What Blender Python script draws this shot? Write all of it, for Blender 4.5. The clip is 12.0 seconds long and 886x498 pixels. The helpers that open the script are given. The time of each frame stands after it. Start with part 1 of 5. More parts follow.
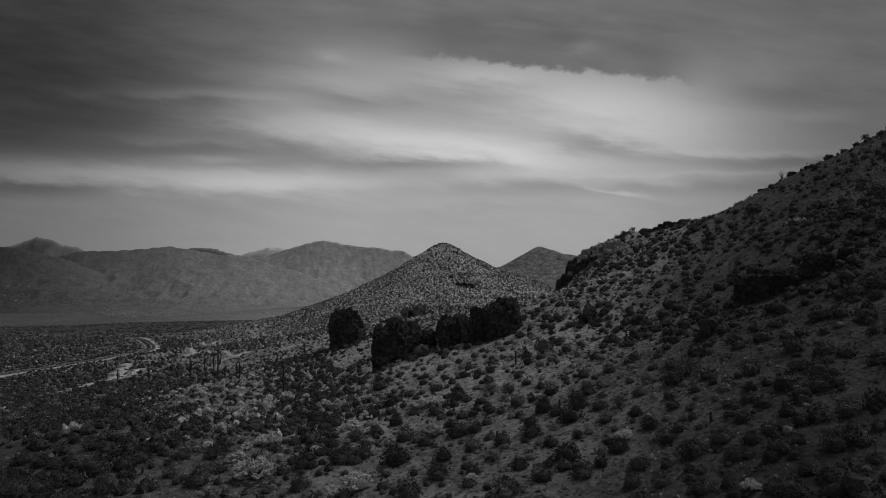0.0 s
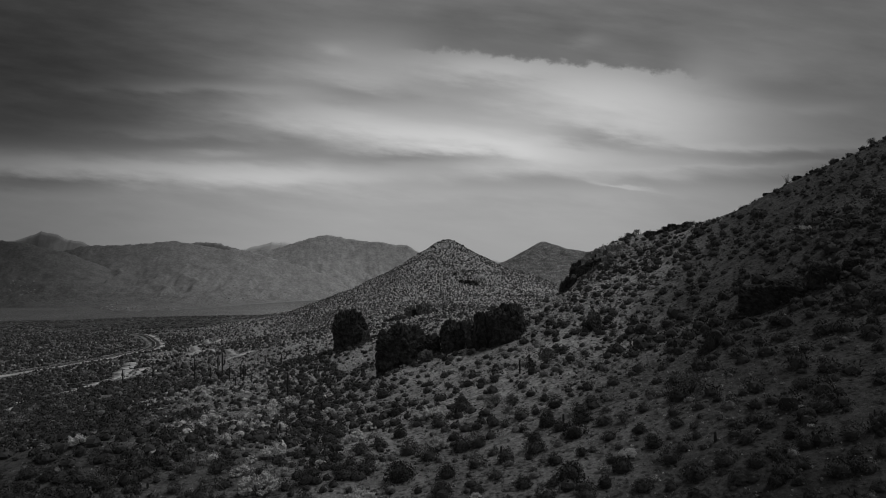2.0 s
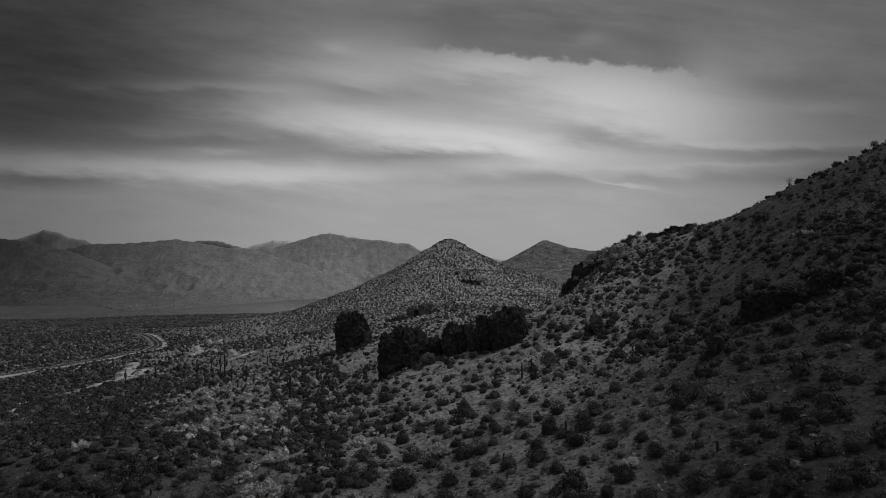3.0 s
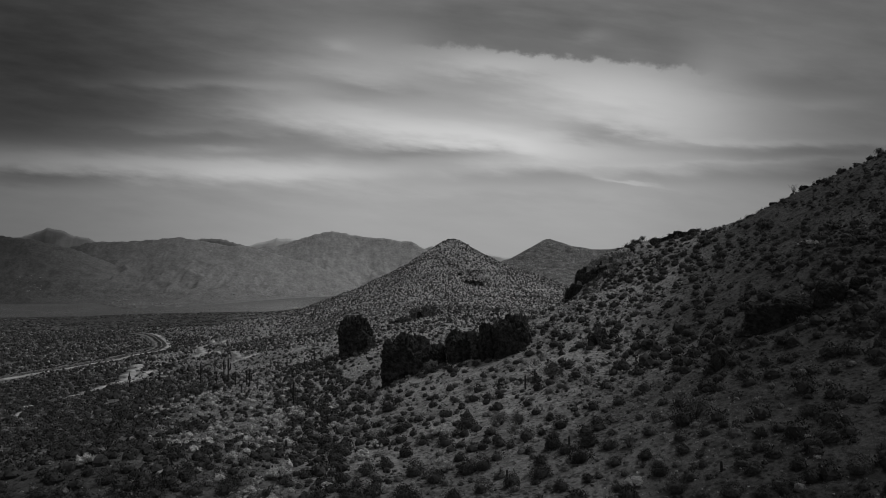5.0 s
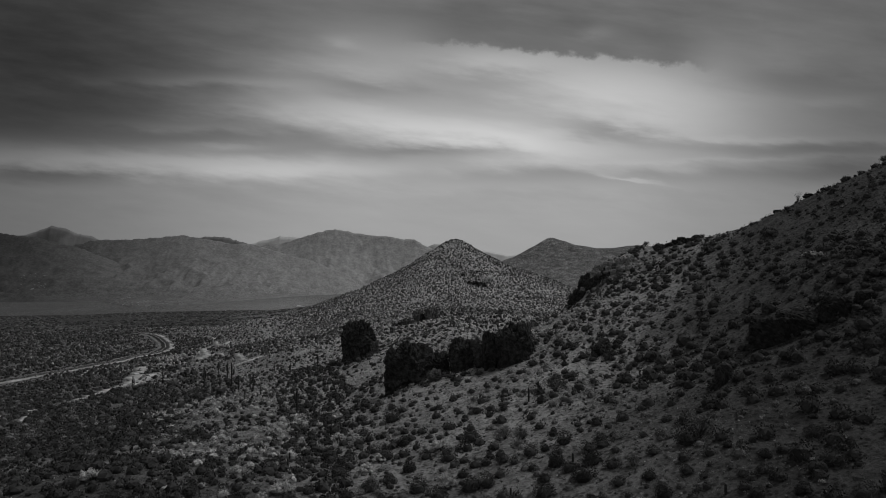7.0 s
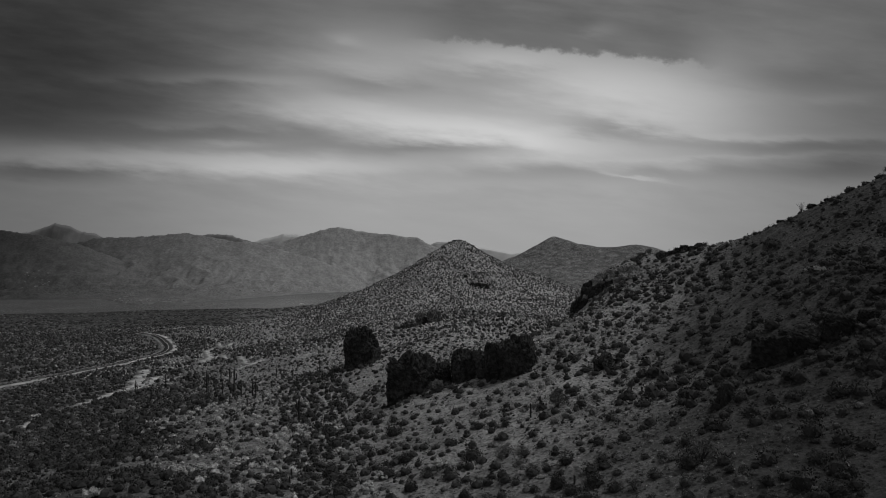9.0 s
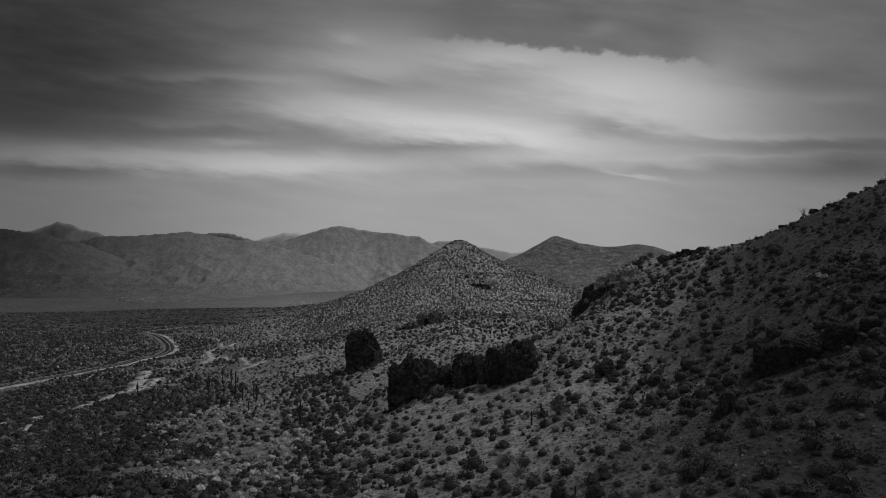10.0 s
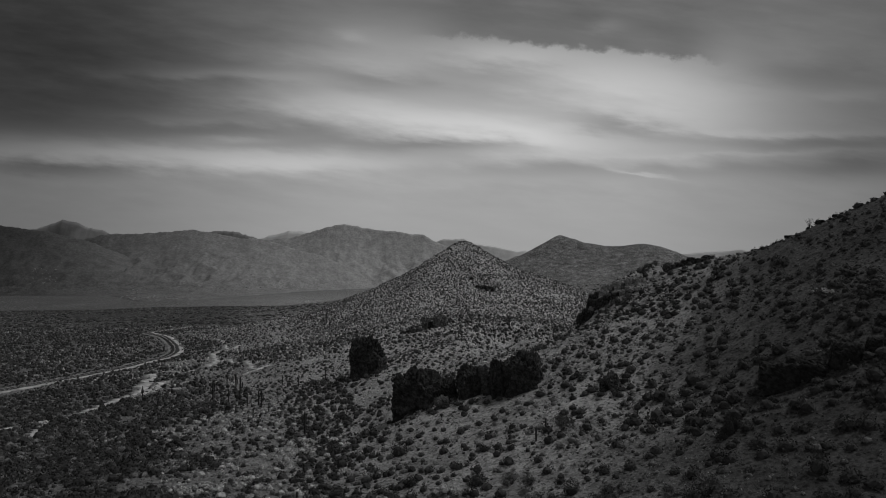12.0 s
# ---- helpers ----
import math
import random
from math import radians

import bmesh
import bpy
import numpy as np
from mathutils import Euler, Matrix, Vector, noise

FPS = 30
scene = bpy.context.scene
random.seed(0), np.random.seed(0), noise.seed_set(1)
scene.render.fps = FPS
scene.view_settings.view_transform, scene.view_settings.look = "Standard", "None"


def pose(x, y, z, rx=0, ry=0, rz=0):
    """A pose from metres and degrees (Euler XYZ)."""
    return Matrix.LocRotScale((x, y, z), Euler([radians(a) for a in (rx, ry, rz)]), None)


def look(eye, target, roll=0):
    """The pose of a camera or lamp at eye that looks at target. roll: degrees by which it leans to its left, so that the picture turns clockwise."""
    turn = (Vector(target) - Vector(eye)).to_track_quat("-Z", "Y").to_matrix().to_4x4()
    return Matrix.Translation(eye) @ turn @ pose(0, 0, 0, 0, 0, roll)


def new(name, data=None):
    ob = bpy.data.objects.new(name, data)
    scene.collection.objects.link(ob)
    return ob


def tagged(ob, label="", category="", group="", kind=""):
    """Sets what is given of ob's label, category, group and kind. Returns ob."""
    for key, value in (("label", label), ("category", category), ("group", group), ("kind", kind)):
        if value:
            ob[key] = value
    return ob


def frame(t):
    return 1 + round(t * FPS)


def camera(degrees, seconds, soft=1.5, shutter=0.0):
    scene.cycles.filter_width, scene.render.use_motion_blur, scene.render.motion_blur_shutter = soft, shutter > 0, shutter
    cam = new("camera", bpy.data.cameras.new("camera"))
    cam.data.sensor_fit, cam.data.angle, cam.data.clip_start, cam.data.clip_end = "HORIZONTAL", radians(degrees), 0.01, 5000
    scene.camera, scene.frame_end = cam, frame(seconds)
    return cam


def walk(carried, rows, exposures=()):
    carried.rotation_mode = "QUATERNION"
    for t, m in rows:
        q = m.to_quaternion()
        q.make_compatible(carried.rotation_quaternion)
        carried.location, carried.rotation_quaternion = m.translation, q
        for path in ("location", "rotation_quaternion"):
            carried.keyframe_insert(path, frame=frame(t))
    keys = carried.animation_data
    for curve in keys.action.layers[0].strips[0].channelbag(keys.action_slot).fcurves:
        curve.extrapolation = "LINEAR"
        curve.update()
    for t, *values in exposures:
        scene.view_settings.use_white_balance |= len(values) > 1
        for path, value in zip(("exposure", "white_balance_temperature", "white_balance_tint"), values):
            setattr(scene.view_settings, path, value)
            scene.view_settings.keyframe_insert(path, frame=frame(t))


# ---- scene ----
# ---------------------------------------------------------------- camera
cam = camera(64.0, 12.0, soft=1.0)
PATH = [  # seconds, x, y, z, pitch, roll, yaw: a slow climb beside the hillside
    (0, 0.10, -0.10, 153.00, 2.502, 0.308, -1.618),
    (0.5, 0.10, -0.11, 153.71, 2.356, 0.309, -1.545),
    (1, 0.09, -0.09, 154.54, 2.221, 0.310, -1.471),
    (1.5, 0.08, -0.10, 155.46, 2.104, 0.309, -1.395),
    (2, 0.07, -0.10, 156.42, 2.004, 0.304, -1.320),
    (2.5, -0.00, -0.18, 157.18, 1.919, 0.298, -1.245),
    (3, -0.03, -0.25, 157.89, 1.855, 0.292, -1.176),
    (5, -0.10, -0.31, 160.85, 1.661, 0.261, -0.928),
    (5.5, -0.13, -0.32, 161.56, 1.612, 0.258, -0.868),
    (6, -0.17, -0.30, 162.31, 1.562, 0.256, -0.810),
    (6.5, -0.17, -0.29, 163.15, 1.514, 0.255, -0.753),
    (7, -0.19, -0.26, 164.12, 1.464, 0.246, -0.695),
    (9, -0.01, -0.15, 168.16, 1.248, 0.165, -0.473),
    (9.5, 0.06, -0.08, 169.11, 1.192, 0.137, -0.411),
    (10, 0.11, -0.06, 170.09, 1.138, 0.101, -0.340),
    (10.5, 0.10, -0.05, 171.06, 1.087, 0.068, -0.260),
    (11, 0.12, -0.02, 171.99, 1.039, 0.040, -0.175),
    (11.5, 0.04, 0.02, 172.98, 0.997, 0.017, -0.086),
    (12, -0.00, 0.00, 174.00, 0.959, -0.001, -0.000),
]
walk(cam, [(t, pose(x, y, z, 90 + p, r, a)) for t, x, y, z, p, r, a in PATH])
scene.view_settings.exposure = -1.0

# ---------------------------------------------------------------- sky and sun
SUN_AZ, SUN_EL = 69.0, 60.0  # degrees right of straight ahead, degrees up


class Nodes:
    """Short hand for a node tree."""

    def __init__(self, tree):
        self.tree = tree
        tree.nodes.clear()

    def add(self, kind, **props):
        n = self.tree.nodes.new(kind)
        for k, v in props.items():
            if k == "operation":
                n.operation = v
            elif k == "blend_type":
                n.blend_type = v
            elif k == "data_type":
                n.data_type = v
            elif k == "feature":
                n.feature = v
            elif k == "noise_dimensions":
                n.noise_dimensions = v
        return n

    def link(self, a, b):
        self.tree.links.new(a, b)

    def put(self, socket, v):
        if isinstance(v, (int, float)):
            socket.default_value = v
        elif isinstance(v, tuple):
            socket.default_value = v
        else:
            self.link(v, socket)

    def math(self, op, a, b=0.0, c=0.0, clamp=False):
        n = self.add("ShaderNodeMath", operation=op)
        n.use_clamp = clamp
        for i, v in enumerate((a, b, c)):
            self.put(n.inputs[i], v)
        return n.outputs[0]

    def noise(self, vec, scale, detail=4.0, rough=0.55, dist=0.0):
        n = self.add("ShaderNodeTexNoise")
        if vec is not None:
            self.link(vec, n.inputs["Vector"])
        n.inputs["Scale"].default_value = scale
        n.inputs["Detail"].default_value = detail
        n.inputs["Roughness"].default_value = rough
        n.inputs["Distortion"].default_value = dist
        return n.outputs["Fac"]

    def ramp(self, fac, lo, hi, a=0.0, b=1.0):
        n = self.add("ShaderNodeMapRange")
        n.interpolation_type = "SMOOTHSTEP"
        self.put(n.inputs[0], fac)
        for i, v in enumerate((lo, hi, a, b)):
            n.inputs[i + 1].default_value = v
        return n.outputs[0]

    def xyz(self, x, y, z):
        n = self.add("ShaderNodeCombineXYZ")
        for i, v in enumerate((x, y, z)):
            self.put(n.inputs[i], v)
        return n.outputs[0]


def make_sky():
    world = bpy.data.worlds.new("sky")
    scene.world = world
    world.use_nodes = True
    n = Nodes(world.node_tree)
    co = n.add("ShaderNodeTexCoord")
    sep = n.add("ShaderNodeSeparateXYZ")
    n.link(co.outputs["Generated"], sep.inputs[0])
    x, y, z = sep.outputs
    az = n.math("MULTIPLY", n.math("ARCTAN2", x, y), 180 / math.pi)
    el = n.math("MULTIPLY", n.math("ARCSINE", z), 180 / math.pi)
    # the clear sky behind the cloud, turned to grey as on black-and-white film
    sky = n.add("ShaderNodeTexSky")
    sky.sky_type, sky.sun_disc = "NISHITA", False
    sky.sun_elevation, sky.sun_rotation = radians(SUN_EL), radians(SUN_AZ)
    grey = n.add("ShaderNodeRGBToBW")
    n.link(sky.outputs[0], grey.inputs[0])
    clear = n.math("MULTIPLY", grey.outputs[0], 0.012)
    # a veil of high cloud overhead and all round
    streak = n.noise(n.xyz(n.math("MULTIPLY", az, 0.055), n.math("MULTIPLY", el, 0.30), 7.7), 1.0, 6.0, 0.6)
    low = n.math("POWER", n.math("DIVIDE", n.math("MAXIMUM", n.math("SUBTRACT", el, 4.0), 0.0), 6.0), 2.0)
    veil = n.math("ADD", n.math("MULTIPLY", n.math("EXPONENT", n.math("MULTIPLY", low, -1.0)), 0.20), 0.05)
    round_sun = n.math("ADD", n.math("POWER", n.math("DIVIDE", n.math("SUBTRACT", az, SUN_AZ), 50.0), 2.0), n.math("POWER", n.math("DIVIDE", n.math("SUBTRACT", el, SUN_EL), 24.0), 2.0))
    glow = n.math("MULTIPLY", n.math("EXPONENT", n.math("MULTIPLY", round_sun, -1.0)), 0.26)
    overhead = n.math("ADD", n.math("ADD", clear, veil), glow)
    overhead = n.math("MULTIPLY", overhead, n.math("ADD", n.math("MULTIPLY", n.math("SUBTRACT", streak, 0.5), 0.6), 1.05))
    overhead = n.math("MULTIPLY", overhead, n.ramp(y, -0.35, 0.45, 1.25, 1.0))
    # the cloud ahead, laid out on a flat sheet: across, in hundredths of the distance ahead, and up
    side = n.math("MINIMUM", n.math("MAXIMUM", az, -60.0), 60.0)
    side = n.math("MULTIPLY", side, math.pi / 180)
    u = n.math("MULTIPLY", n.math("TANGENT", side), 100.0)
    rise = n.math("MULTIPLY", n.math("MINIMUM", el, 60.0), math.pi / 180)
    v = n.math("DIVIDE", n.math("MULTIPLY", n.math("TANGENT", rise), 100.0), n.math("COSINE", side))
    bend = n.math("SUBTRACT", n.noise(n.xyz(n.math("MULTIPLY", u, 0.045), n.math("MULTIPLY", v, 0.15), 3.1), 1.0, 5.0, 0.55), 0.5)
    fray = n.math("SUBTRACT", n.noise(n.xyz(n.math("MULTIPLY", n.math("ADD", u, n.math("MULTIPLY", v, 1.2)), 0.12), n.math("MULTIPLY", n.math("ADD", v, n.math("MULTIPLY", u, 0.07)), 0.46), 1.7), 1.0, 6.0, 0.55), 0.5)
    puff = n.noise(n.xyz(n.math("MULTIPLY", u, 0.32), n.math("MULTIPLY", v, 0.42), 4.0), 1.0, 5.0, 0.6)
    u2 = n.math("ADD", u, n.math("ADD", n.math("MULTIPLY", bend, 9.0), n.math("MULTIPLY", fray, 7.0)))
    v2 = n.math("ADD", v, n.math("ADD", n.math("MULTIPLY", bend, 1.8), n.math("MULTIPLY", fray, 2.6)))

    def bank(a, e, wa, we, lean, gain):
        """A soft bank of cloud round one place of the sheet, or with a negative gain a thin place, its rim frayed."""
        da = n.math("SUBTRACT", u2, a)
        de = n.math("SUBTRACT", n.math("SUBTRACT", v2, e), n.math("MULTIPLY", da, lean))
        q = n.math("ADD", n.math("POWER", n.math("ABSOLUTE", n.math("DIVIDE", da, wa)), 2.0),
                   n.math("POWER", n.math("ABSOLUTE", n.math("DIVIDE", de, we)), 2.0))
        return n.math("MULTIPLY", n.math("EXPONENT", n.math("MULTIPLY", q, -1.0)), gain)

    haze = n.math("MULTIPLY", n.ramp(u, -66.0, -8.0, 0.42, 0.62), n.ramp(u, 20.0, 72.0, 1.0, 0.74))
    high = n.math("ADD", n.ramp(u, -60.0, -8.0, 0.225, 0.425), n.ramp(u, 20.0, 60.0, 0.0, -0.025))
    tone = n.math("ADD", n.math("MULTIPLY", haze, n.ramp(v2, 8.0, 25.0, 1.0, 0.0)), n.math("MULTIPLY", high, n.ramp(v2, 8.0, 25.0)))
    sheet = bank(*SHEET[0])
    for b in SHEET[1:]:
        sheet = n.math("ADD", sheet, bank(*b))
    # the bright sheet ends upwards in a curdled edge
    top = n.math("ADD", n.math("SUBTRACT", 32.0, n.math("MULTIPLY", u, 0.095)), n.math("MULTIPLY", n.math("SUBTRACT", puff, 0.5), 3.4))
    over = n.math("MULTIPLY", n.ramp(n.math("SUBTRACT", v, top), -0.45, 0.55), n.math("MULTIPLY", n.ramp(u, 33.0, 42.0, 1.0, 0.0), n.ramp(u, -6.0, 5.0)))
    sheet = n.math("MULTIPLY", sheet, n.math("SUBTRACT", 1.0, n.math("MULTIPLY", over, 0.92)))
    tone = n.math("ADD", tone, sheet)
    for b in BANKS:
        tone = n.math("ADD", tone, bank(*b))
    tone = n.math("ADD", tone, n.math("MULTIPLY", n.math("ADD", n.math("MULTIPLY", fray, 0.6), n.math("MULTIPLY", bend, 0.4)), n.ramp(v, 4.0, 14.0, 0.05, 0.16)))
    ahead = n.math("POWER", n.math("MAXIMUM", tone, 0.14), 2.2)
    away = n.math("MAXIMUM", n.ramp(el, 21.0, 32.0), n.ramp(n.math("ABSOLUTE", az), 42.0, 62.0))
    light = n.math("ADD", n.math("MULTIPLY", ahead, n.math("SUBTRACT", 1.0, away)), n.math("MULTIPLY", overhead, away))
    back = n.add("ShaderNodeBackground")
    n.link(light, back.inputs["Color"])
    back.inputs["Strength"].default_value = 2.0
    out = n.add("ShaderNodeOutputWorld")
    n.link(back.outputs[0], out.inputs[0])


# across, up, half widths, lean, gain
SHEET = [
    (24.0, 24.0, 21.0, 8.0, -0.04, 0.30),
    (38.0, 21.0, 12.0, 6.0, -0.10, 0.045),
    (-1.0, 19.6, 19.0, 2.9, -0.14, 0.21),
    (9.0, 17.0, 13.0, 2.2, -0.04, 0.07),
    (-10.0, 27.0, 16.0, 6.5, 0.0, 0.16),
    (9.0, 29.2, 9.0, 2.4, -0.05, 0.09),
    (44.0, 20.8, 12.0, 5.0, -0.08, 0.02),
]
BANKS = [
    (-11.5, 32.3, 3.2, 1.1, 0.0, 0.05),
    (-36.0, 14.6, 36.0, 2.0, -0.05, 0.17),
    (-22.0, 13.4, 20.0, 1.4, 0.02, 0.05),
    (-30.0, 17.1, 6.0, 0.6, 0.0, 0.08),
    (-54.0, 13.2, 11.0, 0.8, -0.06, -0.075),
    (-30.0, 26.3, 13.0, 0.9, -0.03, 0.07),
    (-25.0, 22.5, 12.0, 2.4, -0.05, 0.07),
    (-34.0, 20.0, 12.0, 0.7, -0.05, 0.04),
    (25.0, 19.0, 8.0, 1.0, -0.13, -0.13),
    (49.0, 16.9, 20.0, 1.2, -0.03, -0.08),
    (58.0, 13.6, 12.0, 1.9, 0.0, -0.08),
    (48.0, 18.3, 12.0, 0.5, -0.02, 0.05),
    (45.0, 15.3, 20.0, 0.35, 0.02, 0.03),
    (28.0, 12.4, 4.0, 0.4, -0.20, 0.09),
    (16.0, 12.8, 40.0, 1.1, 0.0, -0.055),
    (0.0, 16.3, 11.0, 0.8, -0.02, -0.10),
    (7.0, 26.9, 9.0, 1.7, 0.0, -0.08),
    (-11.0, 25.5, 7.0, 1.5, -0.15, -0.09),
    (53.0, 32.0, 10.0, 5.0, 0.0, 0.03),
    (56.0, 23.5, 7.0, 0.8, 0.03, 0.03),
    (50.0, 26.5, 10.0, 2.0, 0.0, -0.04),
    (13.0, 34.5, 24.0, 2.8, -0.05, -0.03),
    (24.0, 33.5, 2.6, 0.9, 0.0, 0.05),
]
make_sky()
sun = new("sun", bpy.data.lights.new("sun", "SUN"))
sun.data.energy, sun.data.angle = 1.55, radians(4.0)
sun.matrix_world = look((0, 0, 0), (-math.sin(radians(SUN_AZ)) * math.cos(radians(SUN_EL)),
                                    -math.cos(radians(SUN_AZ)) * math.cos(radians(SUN_EL)), -math.sin(radians(SUN_EL))))
sun.location = (200, 100, 600)


# ---------------------------------------------------------------- materials
def surface(name, dark, light, scale, rough=0.9, bump=0.0, bump_scale=None, mottle=None, per_object=0.0, per_island=0.0, patchy=0.3):
    """Grey procedural surface: fine grain between two tones, a coarse mottle over it, and relief."""
    m = bpy.data.materials.new(name)
    m.use_nodes = True
    n = Nodes(m.node_tree)
    geo = n.add("ShaderNodeNewGeometry")
    pos = geo.outputs["Position"]
    grain = n.noise(pos, scale, 6.0, 0.65)
    tone = n.ramp(grain, 0.32, 0.68, dark, light)
    if mottle:
        tone = n.math("MULTIPLY", tone, n.ramp(n.noise(pos, mottle, 3.0), 0.3, 0.7, 1 - patchy, 1 + patchy))
    if per_object:
        info = n.add("ShaderNodeObjectInfo")
        tone = n.math("MULTIPLY", tone, n.ramp(info.outputs["Random"], 0.0, 1.0, 1 - per_object, 1 + per_object))
    if per_island:
        tone = n.math("MULTIPLY", tone, n.ramp(geo.outputs["Random Per Island"], 0.0, 1.0, 1 - per_island, 1 + per_island))
    bsdf = n.add("ShaderNodeBsdfPrincipled")
    n.link(tone, bsdf.inputs["Base Color"])
    bsdf.inputs["Roughness"].default_value = rough
    bsdf.inputs["Specular IOR Level"].default_value = 0.15
    if bump:
        b = n.add("ShaderNodeBump")
        b.inputs["Distance"].default_value = bump
        n.link(n.noise(pos, bump_scale or scale, 7.0, 0.65), b.inputs["Height"])
        n.link(b.outputs[0], bsdf.inputs["Normal"])
    out = n.add("ShaderNodeOutputMaterial")
    n.link(bsdf.outputs[0], out.inputs[0])
    return m


def ground_material():
    """Gravelly desert soil: pale grit, tufts and scrub too small to build, with cloud shade and lens falloff painted in
    by place.
    """
    m = bpy.data.materials.new("desert_soil")
    m.use_nodes = True
    n = Nodes(m.node_tree)
    pos = n.add("ShaderNodeNewGeometry").outputs["Position"]
    sep = n.add("ShaderNodeSeparateXYZ")
    n.link(pos, sep.inputs[0])
    grit = n.ramp(n.noise(pos, 1.6, 8.0, 0.7), 0.28, 0.72, 0.23, 0.50)
    patch = n.ramp(n.noise(pos, 0.045, 4.0, 0.6), 0.3, 0.7, 0.72, 1.2)
    tone = n.math("MULTIPLY", grit, patch)
    # cloud shade and lens falloff on the right-hand slope, put into the soil colour
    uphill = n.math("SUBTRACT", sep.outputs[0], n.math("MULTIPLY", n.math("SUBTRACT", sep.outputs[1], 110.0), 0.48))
    hill_shade = n.ramp(n.math("ADD", uphill, n.math("MULTIPLY", n.noise(pos, 0.03, 4.0), 50.0)), 16.0, 84.0)
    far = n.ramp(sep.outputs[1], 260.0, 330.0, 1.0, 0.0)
    hill_shade = n.math("MULTIPLY", hill_shade, far)
    tone = n.math("MULTIPLY", tone, n.math("SUBTRACT", 1.0, n.math("MULTIPLY", hill_shade, 0.78)))
    # flats and conical hill painted paler, to carry the lens's falloff round them
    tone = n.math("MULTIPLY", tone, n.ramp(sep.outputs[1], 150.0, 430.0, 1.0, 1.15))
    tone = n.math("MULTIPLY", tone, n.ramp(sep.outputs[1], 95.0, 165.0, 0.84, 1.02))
    # left-hand plain painted darker in place of cloud shade and lens falloff
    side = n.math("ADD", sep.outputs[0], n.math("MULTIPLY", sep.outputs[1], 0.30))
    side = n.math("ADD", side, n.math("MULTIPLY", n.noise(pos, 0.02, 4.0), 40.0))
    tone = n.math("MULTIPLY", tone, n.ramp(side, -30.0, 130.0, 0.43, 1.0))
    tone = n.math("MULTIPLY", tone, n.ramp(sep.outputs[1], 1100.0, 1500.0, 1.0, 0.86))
    # round the knoll, corner darkening is painted into the soil; gravel holds its distance
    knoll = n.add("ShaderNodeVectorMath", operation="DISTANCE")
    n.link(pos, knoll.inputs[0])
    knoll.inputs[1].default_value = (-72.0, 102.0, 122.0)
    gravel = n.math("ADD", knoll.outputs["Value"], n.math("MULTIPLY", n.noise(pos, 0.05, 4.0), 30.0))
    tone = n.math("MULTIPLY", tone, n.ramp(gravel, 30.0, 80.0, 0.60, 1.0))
    # stones and tufts
    vor = n.add("ShaderNodeTexVoronoi")
    n.link(pos, vor.inputs["Vector"])
    vor.inputs["Scale"].default_value = 0.9
    tuft = n.ramp(vor.outputs["Distance"], 0.20, 0.46, 0.40, 1.0)
    pebble = n.add("ShaderNodeTexVoronoi")
    n.link(pos, pebble.inputs["Vector"])
    pebble.inputs["Scale"].default_value = 2.6
    tuft = n.math("MULTIPLY", tuft, n.ramp(pebble.outputs["Distance"], 0.15, 0.42, 0.62, 1.08))
    tuft = n.math("MULTIPLY", tuft, n.ramp(n.noise(pos, 0.35, 5.0, 0.65), 0.34, 0.62, 0.66, 1.12))
    tuft = n.math("MULTIPLY", tuft, n.ramp(sep.outputs[1], 2900.0, 3250.0, 1.0, 0.5))
    tone = n.math("MULTIPLY", tone, tuft)
    # distant scrub
    vor2 = n.add("ShaderNodeTexVoronoi")
    n.link(pos, vor2.inputs["Vector"])
    vor2.inputs["Scale"].default_value = 0.30
    scrub = n.math("MULTIPLY", n.ramp(vor2.outputs["Distance"], 0.30, 0.72, 0.62, 0.0), n.ramp(sep.outputs[1], 700.0, 1200.0))
    tone = n.math("MULTIPLY", tone, n.math("SUBTRACT", 1.0, scrub))
    thicket = n.ramp(n.noise(pos, 0.055, 6.0, 0.7), 0.38, 0.62, 0.0, 1.0)
    thicket = n.math("MULTIPLY", n.math("SUBTRACT", 1.0, thicket), n.ramp(sep.outputs[1], 800.0, 1200.0, 0.0, 0.45))
    tone = n.math("MULTIPLY", tone, n.math("SUBTRACT", 1.12, thicket))
    bsdf = n.add("ShaderNodeBsdfPrincipled")
    n.link(tone, bsdf.inputs["Base Color"])
    bsdf.inputs["Roughness"].default_value = 0.95
    bsdf.inputs["Specular IOR Level"].default_value = 0.1
    b = n.add("ShaderNodeBump")
    b.inputs["Distance"].default_value = 0.35
    n.link(n.noise(pos, 0.9, 8.0, 0.7), b.inputs["Height"])
    n.link(b.outputs[0], bsdf.inputs["Normal"])
    out = n.add("ShaderNodeOutputMaterial")
    n.link(bsdf.outputs[0], out.inputs[0])
    return m


